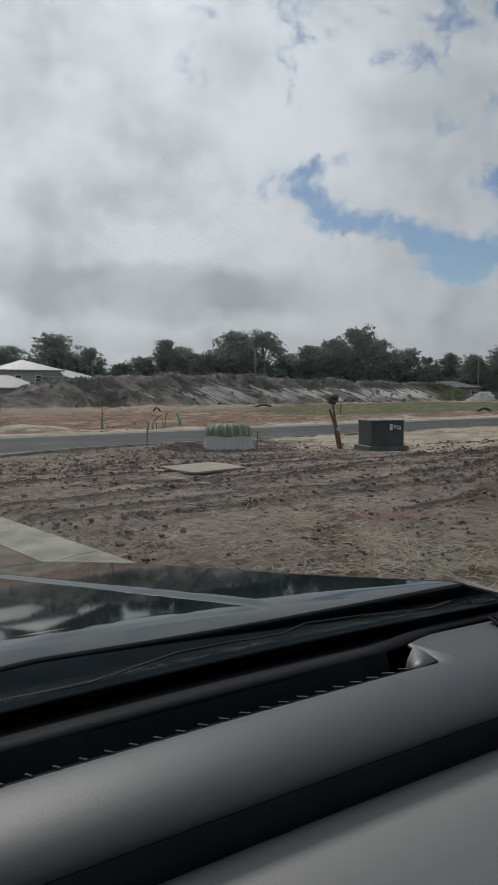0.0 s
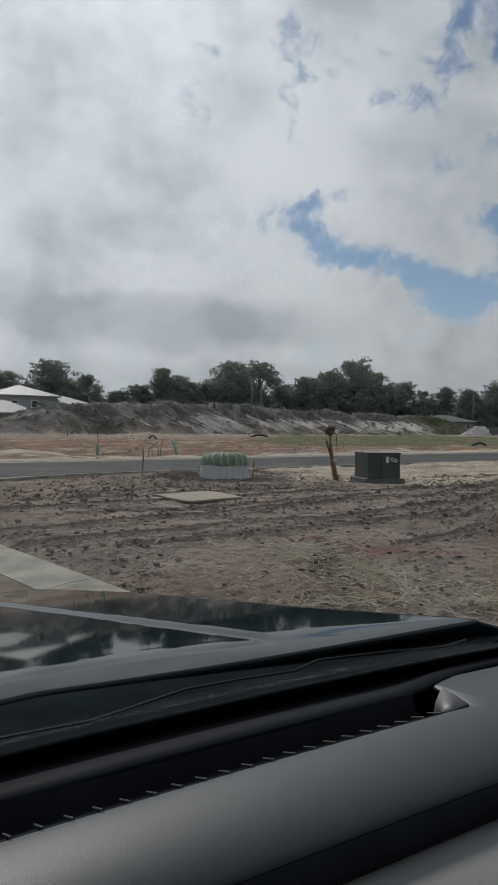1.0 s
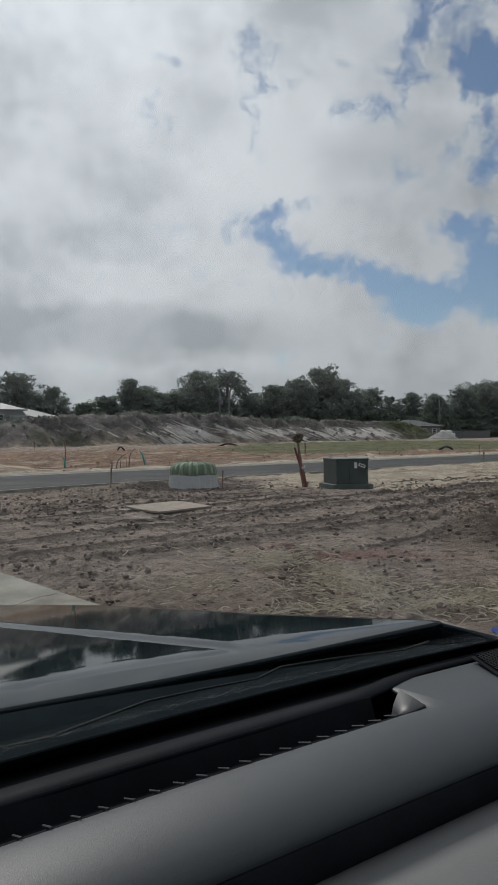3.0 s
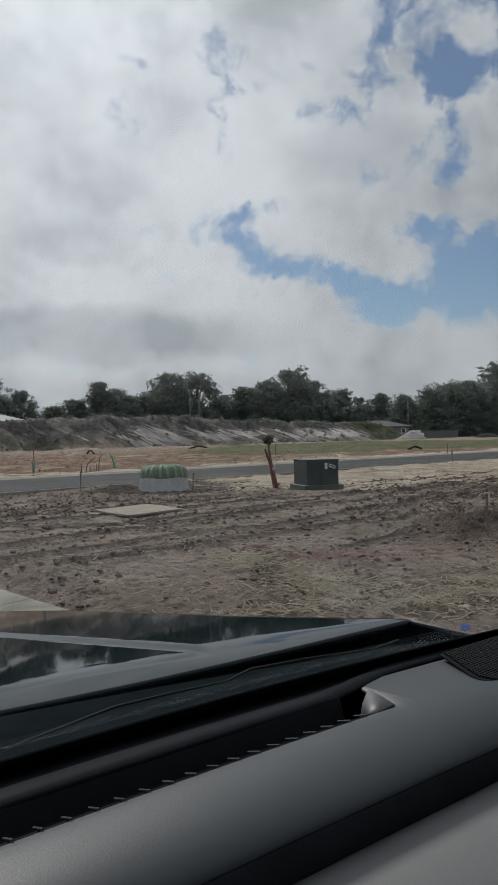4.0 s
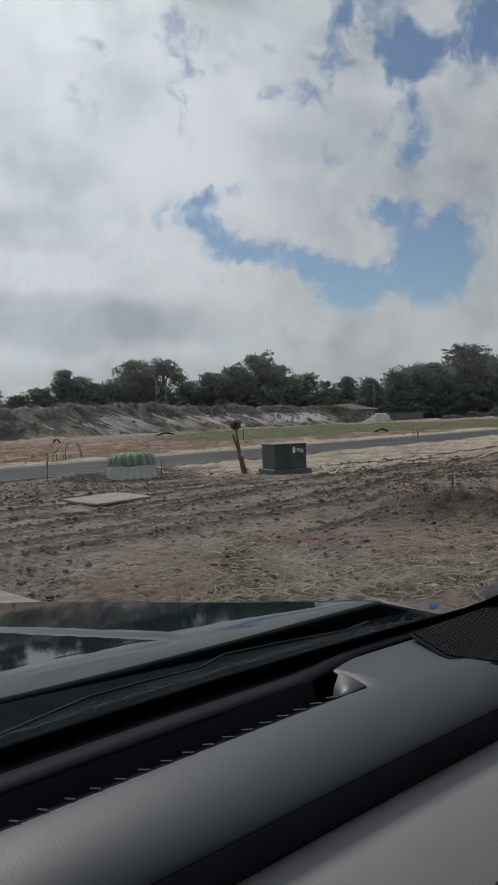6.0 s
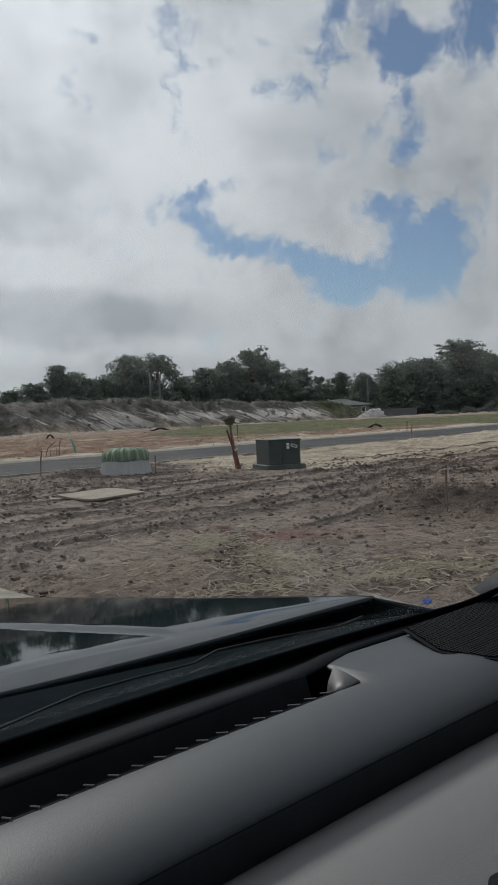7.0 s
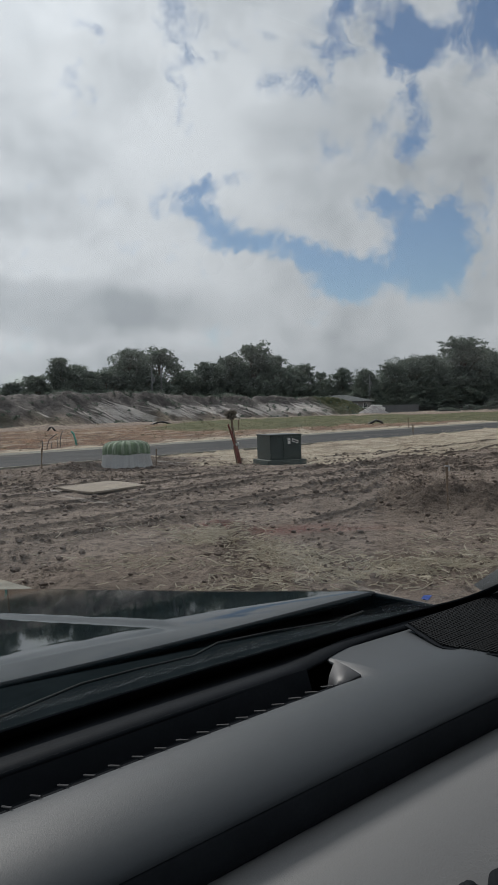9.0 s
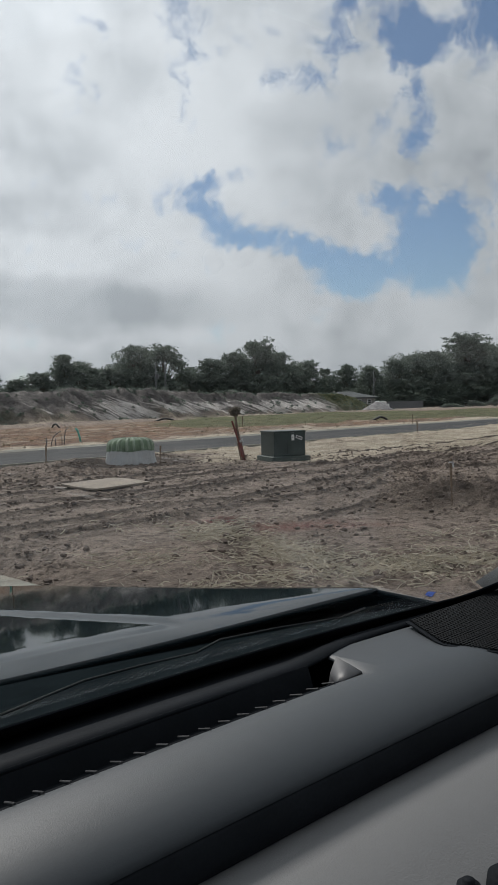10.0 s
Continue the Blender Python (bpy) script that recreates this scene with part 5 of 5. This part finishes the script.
def build_car():
    rows = []
    for t in list(np.linspace(0.0, 0.20, 50)) + list(np.linspace(0.205, 1.0, 80)):
        row = []
        for k in np.linspace(-1, 1, 141):
            y = 1.05 + t * 2.01
            y = y + (hood_rear(0.887 * k) - 1.05) * max(0.0, 1 - t / 0.35)
            x = k * hood_half(y)
            row.append((x, y, hood_z(x, y)))
        rows.append(row)
    part("hood", thick(sweep(rows), 0.012), PAINT, CAR, "dark polished hood mirroring trees and sky", smooth=True)
    for s in (-1, 1):
        rows = []
        for t in np.linspace(0, 1, 60):
            y = 0.62 + t * (2.97 - 0.62)
            w = hood_half(y) + 0.002
            e = hood_edge(max(y, kink(w))) - 0.001 
            gap = 0.935 - w
            arch = 0.34 * math.sqrt(max(0.0, 1 - ((y - 1.90) / 0.42) ** 2)) if abs(y - 1.90) < 0.42 else 0.0
            low = 0.32 + arch
            nose = 0.35 * max(0.0, (y - 2.6) / 0.37) ** 2
            rows.append([(s * w, y, e), (s * (w + 0.12 * gap), y, e - 0.008 - 0.05 * gap), (s * (w + 0.5 * gap), y, e - 0.035 - 0.34 * gap), (s * (w + 0.85 * gap * (1 - nose)), y, e - 0.12 - 0.55 * gap), (s * 0.93 * (1 - 0.3 * nose), y, max(min(e - 0.2, 0.70), low + 0.03)), (s * 0.915 * (1 - 0.3 * nose), y, low)])
        part("fender", thick(sweep(rows), 0.003), PAINT, CAR, smooth=True)
    rows = [[(x, 3.04 - 0.32 * (x / 0.82) ** 2 + b, z) for x in np.linspace(-0.9, 0.9, 31)] for b, z in ((-0.03, 0.72), (0.05, 0.62), (0.08, 0.45), (0.04, 0.28))]
    part("bumper", thick(sweep(rows), 0.02), PAINT, CAR, smooth=True)
    # cowl below the glass, with its rubber edge
    rows = []
    for x in np.linspace(-0.912, 0.912, 45):
        b = bow(x)
        rows.append([(x, 0.755 + b, 1.105), (x, 0.80 + b, 1.068), (x, 0.88 + b, 1.040), (x, 0.96 + b, 1.026), (x, 1.02 + b, 1.018), (x, hood_rear(x) - 0.02, 0.992), (x, hood_rear(x) + 0.05, 0.974), (x, hood_rear(x) + 0.18, 0.950)])
    part("cowl", thick(sweep(rows), 0.006), COWL, CAR, "black plastic cowl under the windscreen", smooth=True)
    pts = [(-0.42, 0.95, 1.044), (-0.13, 0.955, 1.045), (-0.01, 0.945, 1.046), (0.155, 0.985, 1.046), (0.25, 0.98, 1.046), (0.35, 0.97, 1.045), (0.42, 0.995, 1.045), (0.53, 0.975, 1.045), (0.66, 0.935, 1.046), (0.74, 0.945, 1.046)]
    part("cowl_seal", tube_bm(pts, 0.0022, 7, 0.0018), WIPER, CAR, "wavy black rubber edge on the cowl", smooth=True)
    # windscreen
    def glass_pt(x, t):
        y0, z0, y1, z1 = 0.748 + bow(x), 1.115, -0.12 + 0.4 * bow(x), 1.63
        return (x * (1 - 0.16 * t), y0 + (y1 - y0) * t, z0 + (z1 - z0) * t + 0.03 * math.sin(math.pi * t))
    rows = [[glass_pt(x, t) for x in np.linspace(-0.735, 0.735, 29)] for t in np.linspace(0, 1, 15)]
    pane = part("windshield", thick(sweep(rows), 0.004), GLASS, CAR, "clear raked windscreen", smooth=True)
    pane.visible_shadow = False
    # dark ceramic border along the foot of the glass
    rows = []
    for k in (0.0, 0.35, 0.7, 1.0):
        row = []
        for x in np.linspace(-0.735, 0.735, 99):
            rise = 0.050 + 0.030 * max(0.0, (abs(x) - 0.63) / 0.07) ** 2
            px, py, pz = glass_pt(x, min(rise, 0.95) * k)
            row.append((px, py - 0.006, pz - 0.006))
        rows.append(row)
    part("glass_border", thick(sweep(rows), 0.002), TRIM, pane)
    # pillars, roof, doors and tail close the cabin
    for s in (-1, 1):
        rows = []
        for t in np.linspace(-0.06, 1.0, 16):
            x, y, z = glass_pt(s * 0.735, max(t, 0))
            x += s * 0.02
            y -= min(t, 0) * 0.8 * -1
            rows.append([(x, y + 0.02, z + 0.012), (x + s * 0.07, y - 0.02, z + 0.0), (x + s * 0.075, y - 0.07, z - 0.02), (x + s * 0.01, y - 0.09, z - 0.02), (x - s * 0.012, y - 0.03, z - 0.004), (x, y + 0.02, z + 0.012)])
        part("pillar", sweep(rows), LINING, CAR, "grey lined windscreen pillar", smooth=True)
        for y0 in (-0.75, -1.75):
            part("pillar", tube_bm([(s * 0.84, y0 + 0.05, 1.0), (s * 0.66, y0, 1.66)], 0.06, 8), LINING, CAR, smooth=True)
        rows = [[(s * 0.93, y, 0.32), (s * 0.945, y, 0.7), (s * 0.92, y, 0.98), (s * 0.86, y, 1.06), (s * 0.80, y, 1.05), (s * 0.79, y, 0.5)] for y in (0.60, 0.1, -0.4, -0.77)]
        part("door", sweep(rows), PAINT, CAR, smooth=True)
        rows = [[(s * 0.93, y, 0.32), (s * 0.945, y, 0.7), (s * 0.92, y, 0.98), (s * 0.86, y, 1.06), (s * 0.80, y, 1.05), (s * 0.79, y, 0.5)] for y in (-0.78, -1.3, -1.9, -2.25)]
        part("door", sweep(rows), PAINT, CAR, smooth=True)
    rows = [[(x, y, 1.66 + 0.03 * (1 - (x / 0.7) ** 2) - 0.03 * (abs(y + 0.95) / 0.9) ** 2) for x in np.linspace(-0.68, 0.68, 15)] for y in np.linspace(-0.11, -1.85, 13)]
    part("roof", thick(sweep(rows), 0.04), PAINT, CAR, smooth=True)
    rows = [[(x, y, 1.628 - 0.03 * (abs(y + 0.95) / 0.9) ** 2) for x in np.linspace(-0.66, 0.66, 5)] for y in np.linspace(-0.13, -1.8, 7)]
    part("headliner", thick(sweep(rows), 0.01), LINING, CAR)
    part("floor", box_bm(1.80, 4.9, 0.08, 0.0, (0, 0.25, 0.26)), TRIM, CAR)
    part("tailgate", box_bm(1.80, 0.12, 0.80, 0.05, (0, -2.28, 0.30)), PAINT, CAR)
    part("rear_bench", box_bm(1.4, 0.25, 0.75, 0.08, (0, -1.5, 0.34)), LINING, CAR)
    part("firewall", box_bm(1.5, 0.03, 0.65, 0.0, (0, 0.70, 0.34)), TRIM, CAR)
    # dashboard: top pad rolled over at its near edge, a defroster trough, lower panel
    dash = part("dashboard", dash_pad(), PAD, CAR, "grey grained dashboard pad", smooth=True)
    rows = []
    for x in np.linspace(-0.74, 0.74, 38):
        b = bow(x)
        k = float(step(np.array(x), 0.24, 0.40))
        rows.append([(x, 0.628 + 0.035 * k + 0.5 * b, 1.132 - 0.004 * k), (x, 0.66 + 0.03 * k + 0.7 * b, 1.127), (x, 0.70 + 0.01 * k + b, 1.117), (x, 0.740 + b, 1.110), (x, 0.744 + b, 1.05)])
    part("defroster_panel", thick(sweep(rows), 0.004), TRIM, dash, "black panel along the foot of the glass", smooth=True)
    rows = [[(x, 0.572 + 0.55 * bow(x), 1.1275), (x, 0.580 + 0.55 * bow(x), 1.100), (x, 0.605 + 0.6 * bow(x), 1.092), (x, 0.622 + 0.7 * bow(x), 1.104), (x, 0.632 + 0.75 * bow(x), 1.131)] for x in np.linspace(-0.72, 0.262, 40)]
    part("vent_trough", thick(sweep(rows), 0.003), TRIM, dash, "black defroster vent trough")
    rows = [[(0.257, 0.5685, 1.1285), (0.258, 0.578, 1.120), (0.260, 0.590, 1.116)], [(0.270, 0.5670, 1.1305), (0.272, 0.582, 1.128), (0.275, 0.600, 1.127)], [(0.290, 0.5640, 1.1335), (0.2915, 0.585, 1.137), (0.293, 0.607, 1.1395)]]
    part("vent_end", thick(sweep(rows), 0.003), VENT_END, dash, "paler sloped end of the vent", smooth=True)
    x = -0.70
    while x < 0.250:
        b = 0.55 * bow(x)
        fin = tube_bm([(x + 0.0007, 0.5665 + b, 1.1325), (x, 0.585 + b, 1.1265)], 0.0011, 6)
        part("vent_fin", fin, FIN, dash)
        x += 0.0248
    # front roll of the pad: shade under it put in as black material
    rows = []
    for x in np.linspace(-0.78, 0.78, 40):
        b = 0.35 * bow(x)
        rows.append([(x, 0.4528 + b, 1.1117), (x, 0.4505 + b, 1.1088), (x, 0.4482 + b, 1.1035), (x, 0.4465 + b, 1.097), (x, 0.4463 + b, 1.091), (x, 0.4485 + b, 1.083), (x, 0.4525 + b, 1.0765), (x, 0.47 + b, 1.070), (x, 0.50 + b, 1.068)])
    part("pad_edge", thick(sweep(rows), 0.003), TRIM, dash, "rolled front edge of the pad, its shade put in as black", smooth=True)
    rows = []
    for x in np.linspace(-0.80, 0.80, 30):
        b = 0.35 * bow(x)
        rows.append([(x, 0.50 + b, 1.066), (x, 0.455 + b, 1.0775), (x, 0.42 + b, 1.081), (x, 0.36 + b, 1.069), (x, 0.28 + b, 1.031), (x, 0.20 + b, 0.985), (x, 0.14 + b, 0.92), (x, 0.11 + b, 0.80), (x, 0.13 + b, 0.55)])
    lower = part("lower_panel", thick(sweep(rows), 0.004), PANEL, CAR, "pale grey lower dashboard panel", smooth=True)
    for kx, ky, r in ((0.137, 0.324, 0.011), (0.170, 0.308, 0.020)):
        bm = bmesh.new()
        bmesh.ops.create_cone(bm, segments=24, radius1=r, radius2=r * 0.82, depth=0.03, cap_ends=True, matrix=Matrix.Translation((kx, ky, 1.052)))
        bmesh.ops.bevel(bm, geom=[e for e in bm.edges if len(e.link_faces) == 2 and e.calc_face_angle(0) > 0.8], offset=0.004, segments=2, affect="EDGES")
        part("knob", bm, TRIM, lower, "round black knob", smooth=True)
    # speaker grille in the corner: a fine lattice of bars over a dark tray
    tray = part("speaker_grille", thick(grille_tray(), 0.002), TRIM, dash, "black speaker grille in the dashboard corner")
    bm = bmesh.new()
    for k in range(36):
        y = 0.473 + 0.168 * k / 35
        x0 = grille_left(y) + 0.006
        tube_bm([(x0, y, grille_z(x0, y)), (0.73, y, grille_z(0.73, y))], 0.0012, 4, None, bm)
    for k in range(52):
        x = 0.436 + 0.29 * k / 51
        inside = [y for y in np.linspace(0.473, 0.642, 60) if grille_left(y) + 0.006 < x]
        if len(inside) < 4:
            continue
        tube_bm([(x, inside[0], grille_z(x, 0)), (x, inside[-1], grille_z(x, 0))], 0.0012, 4, None, bm)
    part("mesh", bm, GRILLE, tray)
    # wheels
    for sx in (-1, 1):
        for wy in (1.90, -1.45):
            bm = bmesh.new()
            ring = [(0.34, -0.10), (0.36, -0.07), (0.365, 0.0), (0.36, 0.07), (0.34, 0.10), (0.24, 0.10), (0.23, 0.0), (0.24, -0.10)]
            vs = [[bm.verts.new((w, r * math.cos(a), r * math.sin(a))) for r, w in ring] for a in np.linspace(0, 2 * math.pi, 33)[:-1]]
            for i in range(32):
                for j in range(8):
                    bm.faces.new((vs[i][j], vs[i][(j + 1) % 8], vs[(i + 1) % 32][(j + 1) % 8], vs[(i + 1) % 32][j]))
            wheel = part("wheel", bm, TYRE, CAR, "black tyre on an alloy rim", smooth=True, m=pose(sx * 0.82, wy, 0.362))
            part("rim", tube_bm([(-0.06, 0, 0), (0.06, 0, 0)], 0.236, 24), RIM, wheel)


GRILLE_EDGE = [(0.470, 0.462), (0.500, 0.447), (0.554, 0.430), (0.600, 0.455), (0.640, 0.477)]


def grille_left(y):
    return float(np.interp(y, [p[0] for p in GRILLE_EDGE], [p[1] for p in GRILLE_EDGE]))


def grille_z(x, y):
    return 1.1365 + 0.004 * (x - 0.4)


def grille_tray():
    rows = []
    for y in np.linspace(0.47, 0.645, 12):
        rows.append([(x, y, grille_z(x, y) - 0.0015) for x in np.linspace(grille_left(y), 0.735, 6)])
    return sweep(rows)


def dash_pad():
    """The pad's skin: rolled near edge, flat crown; behind the trough's end it reaches to the glass."""
    rows = []
    for x in sorted(list(np.linspace(-0.78, 0.78, 79)) + [0.286, 0.290, 0.297, 0.304, 0.311, 0.318]):
        b = bow(x)
        near = 0.35 * b
        back = float(np.clip((x - 0.290) / 0.028, 0, 1))
        y_end = 0.572 + 0.55 * b + back * (0.095 + 0.2 * b)
        z_end = 1.128 - 0.004 * back
        pts = [(0.4523 + near, 1.1122), (0.4570 + near, 1.1175), (0.464 + near, 1.123), (0.476 + near, 1.1285), (0.492 + 0.4 * b, 1.133), (0.512 + 0.45 * b, 1.1358), (0.535 + 0.5 * b, 1.136), (0.552 + 0.5 * b, 1.1342)]
        rows.append([(x, y, z) for y, z in pts] + [(x, y_end - 0.006, z_end + 0.003), (x, y_end, z_end)])
    return thick(sweep(rows), 0.004)


build_car()
